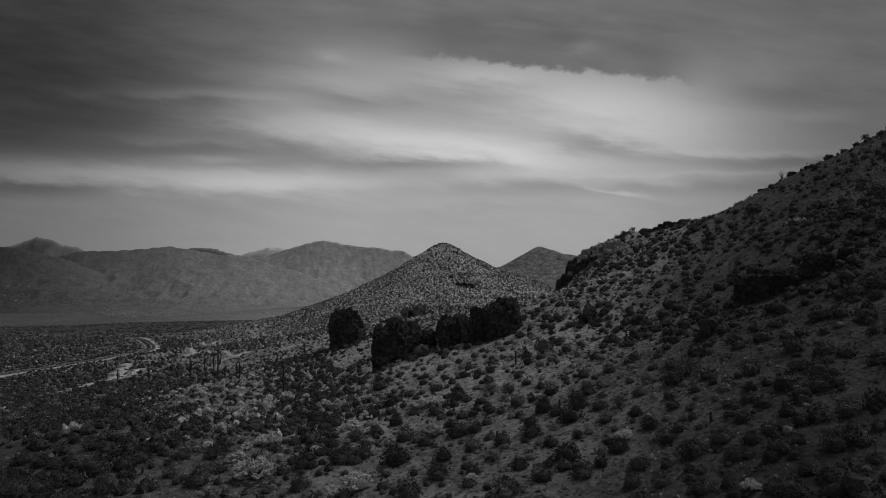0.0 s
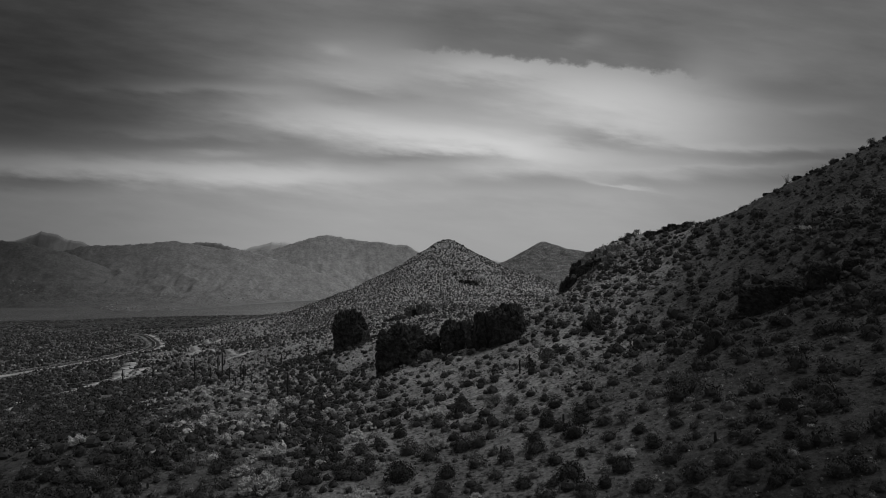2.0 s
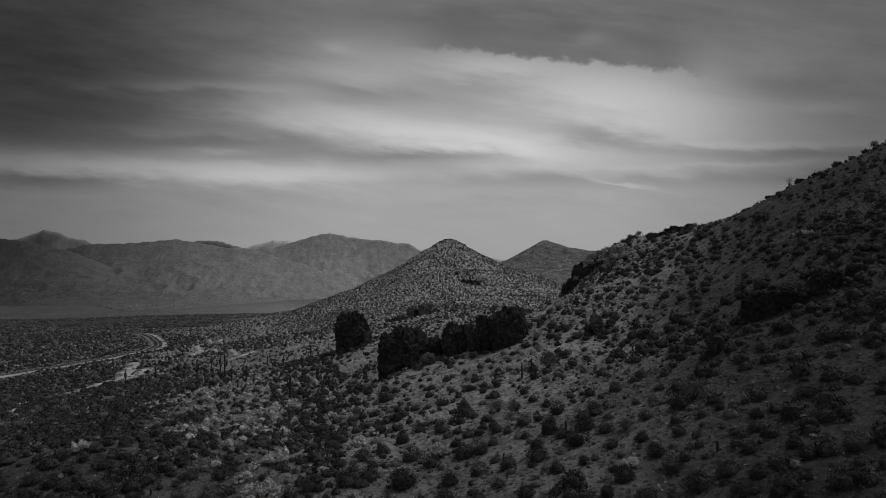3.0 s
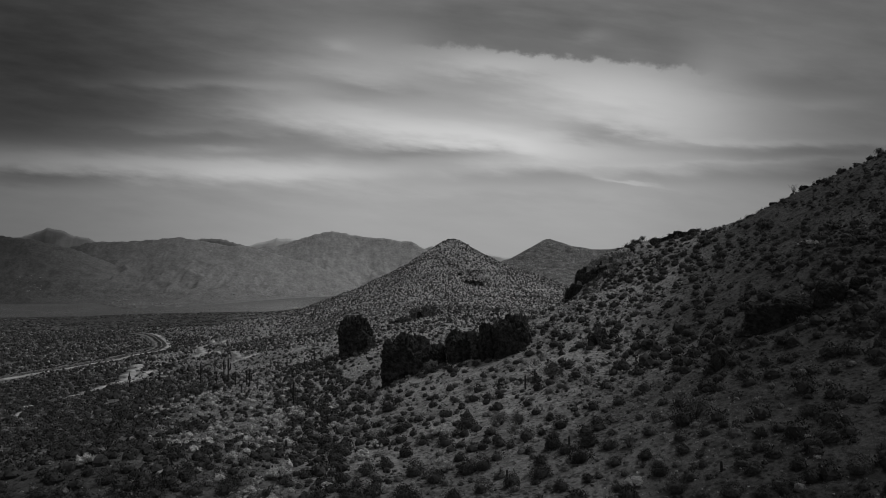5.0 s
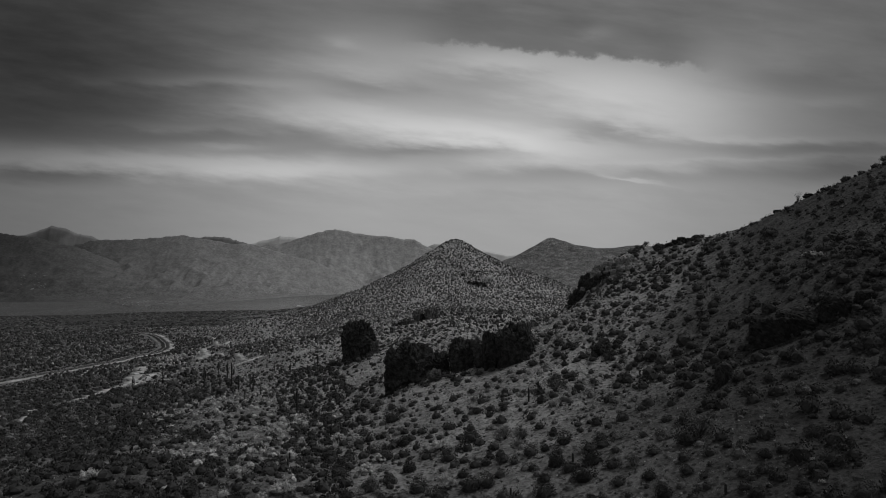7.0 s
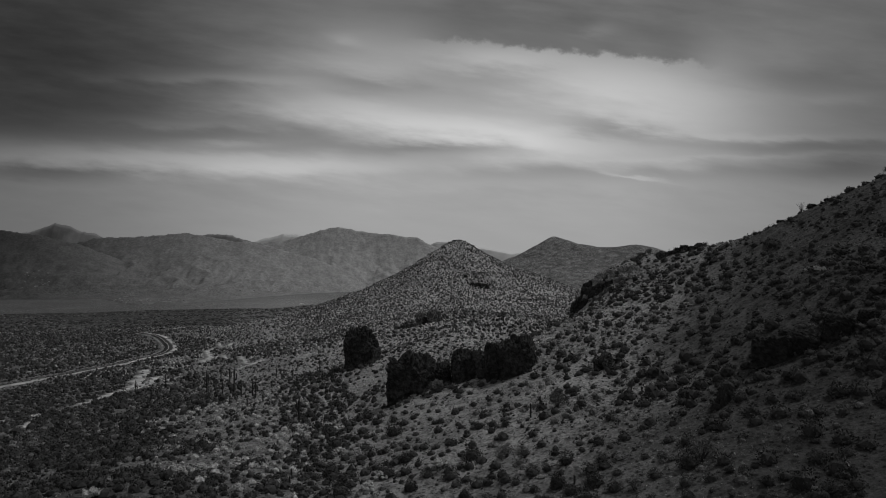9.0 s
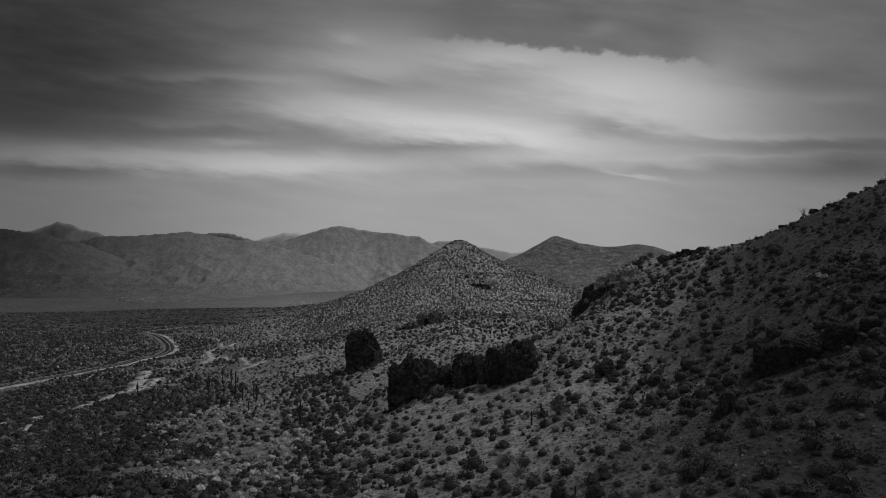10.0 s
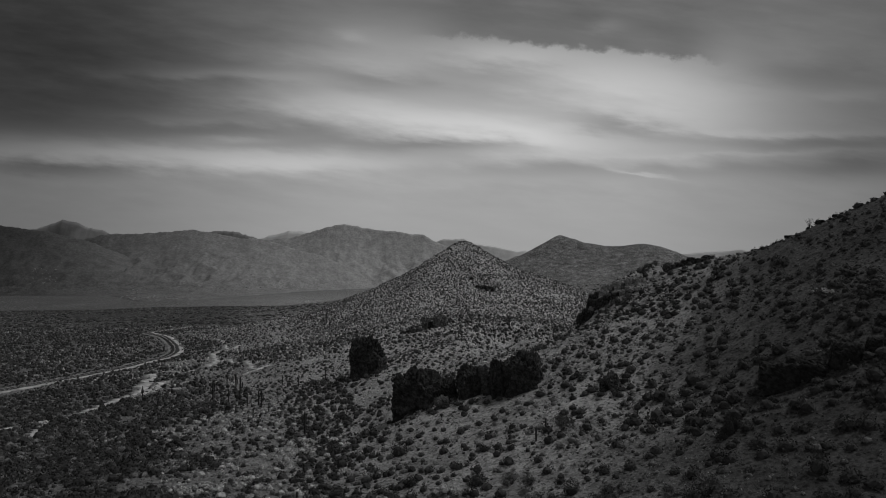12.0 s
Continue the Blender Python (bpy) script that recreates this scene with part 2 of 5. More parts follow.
def mountain_material():
    """Scrub-covered slopes, their base colour painted from dark to pale along the range for lens falloff and haze."""
    m = bpy.data.materials.new("mountain_slope")
    m.use_nodes = True
    n = Nodes(m.node_tree)
    pos = n.add("ShaderNodeNewGeometry").outputs["Position"]
    sep = n.add("ShaderNodeSeparateXYZ")
    n.link(pos, sep.inputs[0])
    # dark left end and pale right: lens falloff and haze painted into the colour
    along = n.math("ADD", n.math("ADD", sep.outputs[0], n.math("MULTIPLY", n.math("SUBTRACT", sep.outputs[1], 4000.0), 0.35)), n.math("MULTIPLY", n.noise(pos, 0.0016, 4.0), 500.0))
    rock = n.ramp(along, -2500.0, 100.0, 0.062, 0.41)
    grain = n.ramp(n.noise(pos, 0.07, 6.0, 0.75), 0.32, 0.68, 0.80, 1.20)
    dots = n.add("ShaderNodeTexVoronoi")
    n.link(pos, dots.inputs["Vector"])
    dots.inputs["Scale"].default_value = 0.13
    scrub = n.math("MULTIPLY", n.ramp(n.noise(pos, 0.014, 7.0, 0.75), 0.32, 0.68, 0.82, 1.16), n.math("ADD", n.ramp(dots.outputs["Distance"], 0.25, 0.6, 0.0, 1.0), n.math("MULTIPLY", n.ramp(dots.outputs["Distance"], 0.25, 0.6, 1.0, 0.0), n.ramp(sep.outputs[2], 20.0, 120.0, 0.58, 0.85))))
    bsdf = n.add("ShaderNodeBsdfPrincipled")
    n.link(n.math("MULTIPLY", n.math("MULTIPLY", rock, grain), scrub), bsdf.inputs["Base Color"])
    bsdf.inputs["Roughness"].default_value = 1.0
    bsdf.inputs["Specular IOR Level"].default_value = 0.05
    b = n.add("ShaderNodeBump")
    b.inputs["Distance"].default_value = 3.0
    n.link(n.noise(pos, 0.03, 7.0, 0.6), b.inputs["Height"])
    n.link(b.outputs[0], bsdf.inputs["Normal"])
    out = n.add("ShaderNodeOutputMaterial")
    n.link(bsdf.outputs[0], out.inputs[0])
    return m


SOIL = ground_material()
VARNISH = surface("varnished_rock", 0.018, 0.070, 0.9, 0.8, 0.22, 0.8, 0.2, patchy=0.45)
GREY_ROCK = surface("dark_weathered_rock", 0.06, 0.17, 0.9, 0.85, 0.25, 0.8, 0.2)
# darker copy of the varnished rock, with the ledge's shade put into its colour
SHADED_ROCK = surface("shaded_rock", 0.016, 0.048, 0.9, 0.85, 0.25, 0.8)
STONE = surface("weathered_stone", 0.18, 0.42, 0.9, 0.9, 0.25, 0.8)
HAZY = mountain_material()
# haze is painted into the base colours of the far ranges
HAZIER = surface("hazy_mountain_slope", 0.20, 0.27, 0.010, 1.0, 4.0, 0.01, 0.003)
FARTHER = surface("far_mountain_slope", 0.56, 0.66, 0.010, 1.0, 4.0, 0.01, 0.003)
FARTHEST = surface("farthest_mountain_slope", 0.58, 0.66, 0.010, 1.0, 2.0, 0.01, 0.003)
ASPHALT = surface("asphalt", 0.035, 0.055, 3.0, 0.85, 0.01, 20.0, 0.2)
SAND = surface("pale_sand", 0.42, 0.66, 0.8, 0.95, 0.05, 2.0, 0.15)
PAINT = surface("road_paint", 0.55, 0.7, 2.0, 0.6)
LEAF = surface("dark_foliage", 0.048, 0.090, 1.2, 0.9, per_object=0.25)
LEAF_STUFF = surface("dark_scrub", 0.045, 0.088, 0.25, 0.9, per_island=0.35)
GREY_LEAF = surface("grey_twigs", 0.12, 0.20, 1.2, 0.9, per_object=0.2)
GREY_STUFF = surface("grey_scrub", 0.13, 0.24, 0.25, 0.9, per_island=0.35)
PALE_LEAF = surface("pale_spines", 0.48, 0.68, 3.0, 0.9, per_object=0.15)
PALE_STUFF = surface("pale_scrub", 0.38, 0.62, 0.4, 0.9, per_island=0.35)
CACTUS = surface("cactus_skin", 0.035, 0.075, 2.5, 0.75, 0.02)
BARK = surface("bark", 0.06, 0.12, 3.0, 0.9)


def water_material():
    m = bpy.data.materials.new("lake_water")
    m.use_nodes = True
    n = Nodes(m.node_tree)
    pos = n.add("ShaderNodeNewGeometry").outputs["Position"]
    bsdf = n.add("ShaderNodeBsdfPrincipled")
    n.link(n.ramp(n.noise(pos, 0.004, 3.0), 0.3, 0.7, 0.14, 0.18), bsdf.inputs["Base Color"])
    bsdf.inputs["Roughness"].default_value = 0.22
    # wind waves: facets that lean every way, tilted on the whole to fit the camera's view
    tilt = n.add("ShaderNodeTexNoise")
    n.link(pos, tilt.inputs["Vector"])
    tilt.inputs["Scale"].default_value = 0.35
    facet = n.add("ShaderNodeVectorMath", operation="MULTIPLY_ADD")
    n.link(tilt.outputs["Color"], facet.inputs[0])
    facet.inputs[1].default_value = (0.45, 0.45, 0.0)
    facet.inputs[2].default_value = (-0.225, -0.30, 1.0)
    level = n.add("ShaderNodeVectorMath", operation="NORMALIZE")
    n.link(facet.outputs[0], level.inputs[0])
    n.link(level.outputs[0], bsdf.inputs["Normal"])
    out = n.add("ShaderNodeOutputMaterial")
    n.link(bsdf.outputs[0], out.inputs[0])
    return m


WATER = water_material()

# ---------------------------------------------------------------- terrain
def lattice(ix, iy, seed):
    h = (ix * 374761393 + iy * 668265263 + seed * 974634777).astype(np.int64) & 0xFFFFFFFF
    h = ((h ^ (h >> 13)) * 1274126177) & 0xFFFFFFFF
    return ((h ^ (h >> 16)) & 0xFFFF) / 65535.0


def vnoise(x, y, seed=0):
    """Smooth value noise, 0 to 1, over arrays."""
    ix, iy = np.floor(x).astype(np.int64), np.floor(y).astype(np.int64)
    fx, fy = x - ix, y - iy
    fx, fy = fx * fx * (3 - 2 * fx), fy * fy * (3 - 2 * fy)
    a, b = lattice(ix, iy, seed), lattice(ix + 1, iy, seed)
    c, d = lattice(ix, iy + 1, seed), lattice(ix + 1, iy + 1, seed)
    return (a + (b - a) * fx) * (1 - fy) + (c + (d - c) * fx) * fy


def fbm(x, y, octaves=4, seed=0, ridged=False):
    total, amp, norm = 0.0, 1.0, 0.0
    for k in range(octaves):
        v = vnoise(x * 2 ** k + 17.3 * k, y * 2 ** k - 9.1 * k, seed + k)
        total = total + amp * (1 - np.abs(2 * v - 1) if ridged else v)
        norm, amp = norm + amp, amp * 0.5
    return total / norm


def sstep(a, b, v):
    t = np.clip((v - a) / (b - a), 0, 1)
    return t * t * (3 - 2 * t)


def softplus(v, w):
    return w * np.logaddexp(0, v / w)


def bump(x, y, cx, cy, sx, sy):
    return np.exp(-((x - cx) / sx) ** 2 - ((y - cy) / sy) ** 2)


def cone(x, y, cx, cy, height, reach, tip):
    r = np.sqrt((x - cx) ** 2 + (y - cy) ** 2 + tip * tip) - tip
    return softplus(height * np.exp(-r / reach) - 0.12 * height, 3.0)


LAKE = 15.0  # level of the water


def far_shore(x, y):
    """Distance of the lake's far shore in the direction of a point: two low tongues of land reach into the water."""
    return np.interp(x / np.maximum(y, 1.0), [-0.92, -0.60, -0.47, -0.455, -0.425, -0.405, -0.395, -0.385, -0.375, -0.355, -0.345, -0.325, -0.294, -0.272, -0.236, -0.205, -0.174, -0.150, -0.116, 0.05],
                     [3160, 3210, 3240, 3060, 2720, 2740, 2900, 2860, 2830, 2850, 2950, 3000, 3130, 3250, 3470, 3640, 3850, 4000, 4100, 4150])


def near_shore(x, y):
    return np.interp(x / np.maximum(y, 1.0), [-0.62, -0.49, -0.39, -0.283, -0.22, -0.186, -0.12], [2240, 2300, 2440, 2500, 2540, 2680, 2760])


def plain(x, y):
    """The bajada: it runs down from the hills to the lake, and rises again past it."""
    shore = near_shore(x, y)
    z = LAKE + (91.5 - LAKE) * (shore - y) / (shore - 685)
    z = np.where(y < 685, 91.5 + (685 - y) * 0.03, z)
    z = np.maximum(z, LAKE - 12)
    return z + 30 * sstep(0.06, 0.10, x / np.maximum(y, 1.0)) * sstep(2800, 3300, y)


def hillside(x, y):
    """The flank beside the camera, with its spur ending in a nose."""
    u = np.clip(x, -260, 175) / 100
    v = (np.clip(y, 20, 420) - 200) / 100
    z = (130.465 + 27.581 * u + 2.52 * v + 10.824 * u * u + 7.221 * u * v - 1.497 * v * v
         + 1.223 * u ** 3 - 0.314 * u * u * v - 2.102 * u * v * v + 0.146 * v ** 3)
    z = z + 7.0 * bump(x, y, -66, 132, 34, 34) - 3.6 * bump(x, y, -34, 232, 20, 36) - 1.3 * bump(x, y, 4, 145, 34, 36) + 4.5 * bump(x, y, 92, 168, 22, 26)
    z = z + 3.5 * bump(x, y, 112, 216, 16, 20) - 5.0 * bump(x, y, -200, 150, 60, 60) + 3.0 * bump(x, y, -34, 324, 40, 40)
    crest = np.where(x > 115, 222 - 0.26 * (x - 115), np.minimum(222 + 2.9 * (115 - x), 305))
    across = np.where((x < 115) & (x > 86), 0.33, 0.95)
    past = (y - crest) * across
    z = z + 5.6 * bump(x, y, 78, 284, 15, 20) - 10.0 * bump(x, y, 42, 300, 22, 32) + 2.0 * bump(x, y, 130, 222, 35, 22) + 5.6 * bump(x, y, 65.5, 284, 8.5, 15)
    return z - 0.62 * softplus(past - 4, 5.0) * sstep(5, 60, x)


def ground_height(x, y):
    x, y = np.asarray(x, float), np.asarray(y, float)
    near = hillside(x, y)
    far = plain(x, y) + cone(x, y, 25, 862, 127, 165, 14) + cone(x, y, 330, 2010, 232, 390, 7) + 9 * bump(x, y, 405, 1990, 55, 140)
    far = far + 58 * bump(x, y, 550, 1900, 110, 240) + 50 * bump(x, y, 690, 1960, 140, 260) + 30 * bump(x, y, 480, 1100, 200, 350)
    far = far + 29 * np.exp(-((x - 40) / 150) ** 2) * sstep(270, 440, y) * sstep(900, 700, y)  # the skirt that runs out from the cone
    far = far - 3.4 * bump(x, y, 62, 862, 24, 60) - 3.0 * bump(x, y, -2, 862, 13, 45)
    spoke = np.arctan2(x - 25, 862 - y)
    far = far - 7.0 * (1 - fbm(spoke * 2.4 + 9, x * 0 + 3.3, 3, 61, True)) * bump(x, y, 25, 862, 190, 190) * sstep(15, 70, np.hypot(x - 25, y - 862))
    w = sstep(330, 520, y)
    w = np.where(x > 0, np.maximum(w, sstep(300, 400, y) * sstep(0, 60, x)), w)
    z = near * (1 - w) + far * w
    low = sstep(120, 170, x) * 0 + np.minimum(far, 140)
    z = np.where((x > 60) & (y > 200), np.maximum(z, low), z)
    rough = (fbm(x / 22, y / 22, 4, 3) - 0.5) * 3.2 * sstep(20, 120, z) + (fbm(x / 160, y / 160, 3, 9) - 0.5) * 10 * sstep(300, 700, y) * sstep(8, 40, z)
    gully = (fbm(x / 60, y / 60, 3, 21, True) - 0.6) * 10 * sstep(420, 700, y) * sstep(60, 130, z)
    return z + rough - gully * 0.6


# ---------------------------------------------------------------- mesh helpers
def mesh_of(name, verts, faces, material, smooth=False):
    """A mesh from arrays; faces all have the same number of corners."""
    me = bpy.data.meshes.new(name)
    verts, faces = np.asarray(verts, np.float32), np.asarray(faces, np.int32)
    k = faces.shape[1]
    me.vertices.add(len(verts))
    me.vertices.foreach_set("co", verts.ravel())
    me.loops.add(faces.size)
    me.loops.foreach_set("vertex_index", faces.ravel())
    me.polygons.add(len(faces))
    me.polygons.foreach_set("loop_start", np.arange(len(faces), dtype=np.int32) * k)
    me.polygons.foreach_set("loop_total", np.full(len(faces), k, np.int32))
    if smooth:
        me.polygons.foreach_set("use_smooth", np.ones(len(faces), bool))
    me.update(calc_edges=True)
    me.validate()
    me.materials.append(material)
    return me


def grid_mesh(name, xs, ys, height, material, smooth=True):
    X, Y = np.meshgrid(xs, ys)
    Z = height(X, Y)
    nx, ny = len(xs), len(ys)
    idx = np.arange(nx * ny).reshape(ny, nx)
    faces = np.stack([idx[:-1, :-1], idx[:-1, 1:], idx[1:, 1:], idx[1:, :-1]], -1).reshape(-1, 4)
    return mesh_of(name, np.stack([X, Y, Z], -1).reshape(-1, 3), faces, material, smooth)


def stretched(lo, hi, centre, fine, count):
    """Coordinates dense round the centre and wide apart far away."""
    a, b = math.asinh((lo - centre) / fine), math.asinh((hi - centre) / fine)
    return centre + fine * np.sinh(np.linspace(a, b, count))


def part(name, data, parent, label="", m=None):
    ob = new(name, data)
    ob.parent = parent
    if m is not None:
        ob.matrix_basis = m
    if label:
        ob["label"] = label
    return ob


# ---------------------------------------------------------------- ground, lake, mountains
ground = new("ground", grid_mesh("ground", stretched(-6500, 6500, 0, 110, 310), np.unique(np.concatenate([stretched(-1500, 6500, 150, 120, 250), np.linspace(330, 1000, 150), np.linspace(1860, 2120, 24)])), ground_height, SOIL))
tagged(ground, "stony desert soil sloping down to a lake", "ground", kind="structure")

lake = new("lake", grid_mesh("lake", np.linspace(-4500, 900, 60), np.linspace(2000, 4700, 40), lambda x, y: x * 0 + LAKE, WATER))
tagged(lake, "calm grey lake below the desert plain", "lake", kind="structure")


def mountain(name, label, material, profile, depth, thick, seed, rugged=1.0, cells=(220, 40)):
    """A far range with its crest over the given profile (x and height along it)."""
    px, pz = np.array(profile).T
    xs = np.linspace(px[0], px[-1], cells[0])
    ys = np.linspace(depth - thick, depth + thick * 0.25, cells[1])

    def height(x, y):
        s = np.clip((y - (depth - thick)) / thick, 0, 1.3)
        top = np.interp(x, px, pz) + ((fbm(x / 150, x * 0 + 0.5, 5, seed, True) - 0.60) * 14 + (fbm(x / 36, x * 0 + 0.5, 4, seed + 3, True) - 0.6) * 11) * rugged
        up = np.where(s < 1, s ** 1.3, 1 - (s - 1) * 1.6)
        spur = fbm(x / 160, y / 330, 5, seed + 5, True)
        return (top - LAKE) * up + LAKE - 12 - (1 - spur) * np.sin(np.clip(s, 0, 1) * math.pi) * (top - LAKE) * 0.2 * rugged

    ob = new(name, grid_mesh(name, xs, ys, height, material))
    return tagged(ob, label, "mountain", kind="structure")


def skyline(depth, points):
    """Profile of a range at that distance from bearings (x over y) and slopes (rise over y) seen from the climb's end."""
    return [(b * depth, 174 + e * depth) for b, e in points]


# the ranges that share one foot along the far shore: distance of the crest, seed, bearings and slopes of the crest
RANGES = [
    (4000, 11, [(-0.95, 0.040), (-0.80, 0.055), (-0.70, 0.050), (-0.625, 0.0505), (-0.590, 0.0455), (-0.560, 0.0425), (-0.530, 0.035), (-0.505, 0.029),
                (-0.470, 0.016), (-0.43, -0.002), (-0.38, -0.03)]),
    (4300, 53, [(-0.60, -0.01), (-0.532, 0.017), (-0.505, 0.031), (-0.478, 0.0375), (-0.455, 0.0368), (-0.4386, 0.0378), (-0.4075, 0.0395), (-0.38, 0.0415), (-0.3565, 0.0437),
                (-0.33, 0.0395), (-0.302, 0.0345), (-0.285, 0.0315), (-0.267, 0.0318), (-0.240, 0.0265), (-0.21, 0.017), (-0.17, 0.006), (-0.12, -0.012), (-0.08, -0.03)]),
    (4780, 27, [(-0.36, -0.01), (-0.30, 0.014), (-0.262, 0.026), (-0.236, 0.0305), (-0.215, 0.0325), (-0.197, 0.0372), (-0.180, 0.0425), (-0.166, 0.0473), (-0.152, 0.0500), (-0.139, 0.0523), (-0.125, 0.0500),
                (-0.1077, 0.0457), (-0.088, 0.0435), (-0.0686, 0.0425), (-0.05, 0.0390), (-0.04, 0.0375), (-0.027, 0.0368), (-0.0104, 0.0270), (0.03, 0.010), (0.08, -0.01)]),
]


def range_height(b, y):
    """Height over the far shore, by bearing and distance: an apron of fans, and the ranges that rise from it with spurs and gullies."""
    x = b * y
    rise = y - far_shore(x, y)
    z = LAKE + np.where(rise > 0, np.minimum(0.022 * rise + 2.5 * sstep(0, 25, rise), 70), 0.5 * rise)
    z = z + (fbm(x / 130, y / 260, 4, 77) - 0.5) * 16 * sstep(60, 420, rise)
    shore = np.interp(b, [-0.95, -0.45, -0.34, -0.24, -0.17, -0.10, 0.08], [3180, 3120, 3080, 3440, 3800, 4060, 4150])
    for depth, seed, crest in RANGES:
        cb, ce = np.array(crest).T
        bend = fbm(x / 420, y / 420, 4, seed + 40)
        top = 174 + depth * np.interp(b, cb, ce)
        s = (y - shore) / np.maximum(depth - shore, 150)
        c = np.clip(s, 0, 1)
        up = np.where(s < 1, 0.13 * c + 0.87 * c ** 2.4, 1 - (s - 1) * 2.0)
        spur = fbm(x / 330 + 2.2 * bend, y / 620 - bend, 6, seed + 5, True)
        small = fbm(x / 95 + bend, y / 150, 5, seed + 9, True)
        cut = np.sin(c * math.pi) ** 1.6
        ridge = LAKE + (top - LAKE) * up + ((spur - 0.66) * 0.26 + (small - 0.6) * 0.16) * cut * (top - LAKE)
        ridge = ridge + ((fbm(x / 120, y / 120, 4, seed, True) - 0.6) * 10 + (fbm(x / 36, y / 36, 4, seed + 3, True) - 0.6) * 13) * c ** 3
        w = sstep(-0.02, 0.12, s) * sstep(cb[-1], cb[-1] - 0.05, b)
        z = np.maximum(z, ridge * w + z * (1 - w))
    return z


def fan_mesh(name, bearings, ys, height, material):
    """A sheet laid out by bearing and distance."""
    B, Y = np.meshgrid(bearings, ys)
    nx, ny = len(bearings), len(ys)
    idx = np.arange(nx * ny).reshape(ny, nx)
    faces = np.stack([idx[:-1, :-1], idx[:-1, 1:], idx[1:, 1:], idx[1:, :-1]], -1).reshape(-1, 4)
    return mesh_of(name, np.stack([B * Y, Y, height(B, Y)], -1).reshape(-1, 3), faces, material, True)


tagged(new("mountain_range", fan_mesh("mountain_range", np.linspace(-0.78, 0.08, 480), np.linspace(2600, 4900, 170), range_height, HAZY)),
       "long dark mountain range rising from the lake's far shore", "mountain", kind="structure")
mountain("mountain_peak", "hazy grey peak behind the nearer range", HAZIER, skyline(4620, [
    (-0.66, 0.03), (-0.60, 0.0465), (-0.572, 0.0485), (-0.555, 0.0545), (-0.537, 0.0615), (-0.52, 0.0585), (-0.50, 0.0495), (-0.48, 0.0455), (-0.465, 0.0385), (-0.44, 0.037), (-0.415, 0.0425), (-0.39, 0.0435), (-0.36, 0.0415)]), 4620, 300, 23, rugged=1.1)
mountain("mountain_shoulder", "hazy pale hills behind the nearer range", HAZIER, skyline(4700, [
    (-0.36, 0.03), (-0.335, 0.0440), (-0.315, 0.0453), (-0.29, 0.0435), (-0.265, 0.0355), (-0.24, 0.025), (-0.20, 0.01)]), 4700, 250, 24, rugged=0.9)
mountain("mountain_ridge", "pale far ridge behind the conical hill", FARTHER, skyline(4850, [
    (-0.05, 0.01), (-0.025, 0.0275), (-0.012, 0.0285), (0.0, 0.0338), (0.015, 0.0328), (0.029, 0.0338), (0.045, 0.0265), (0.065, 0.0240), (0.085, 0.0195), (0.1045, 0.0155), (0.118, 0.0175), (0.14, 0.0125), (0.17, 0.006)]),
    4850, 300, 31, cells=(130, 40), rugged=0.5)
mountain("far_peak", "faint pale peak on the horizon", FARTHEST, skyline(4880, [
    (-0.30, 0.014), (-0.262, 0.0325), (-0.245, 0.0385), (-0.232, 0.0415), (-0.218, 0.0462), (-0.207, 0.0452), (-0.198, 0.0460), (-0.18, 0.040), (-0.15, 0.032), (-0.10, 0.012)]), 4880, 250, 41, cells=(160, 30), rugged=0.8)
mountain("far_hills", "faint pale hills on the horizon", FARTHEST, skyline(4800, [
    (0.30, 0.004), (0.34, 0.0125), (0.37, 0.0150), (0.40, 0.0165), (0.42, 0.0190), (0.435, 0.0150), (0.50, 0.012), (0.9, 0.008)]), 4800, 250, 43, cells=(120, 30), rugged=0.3)

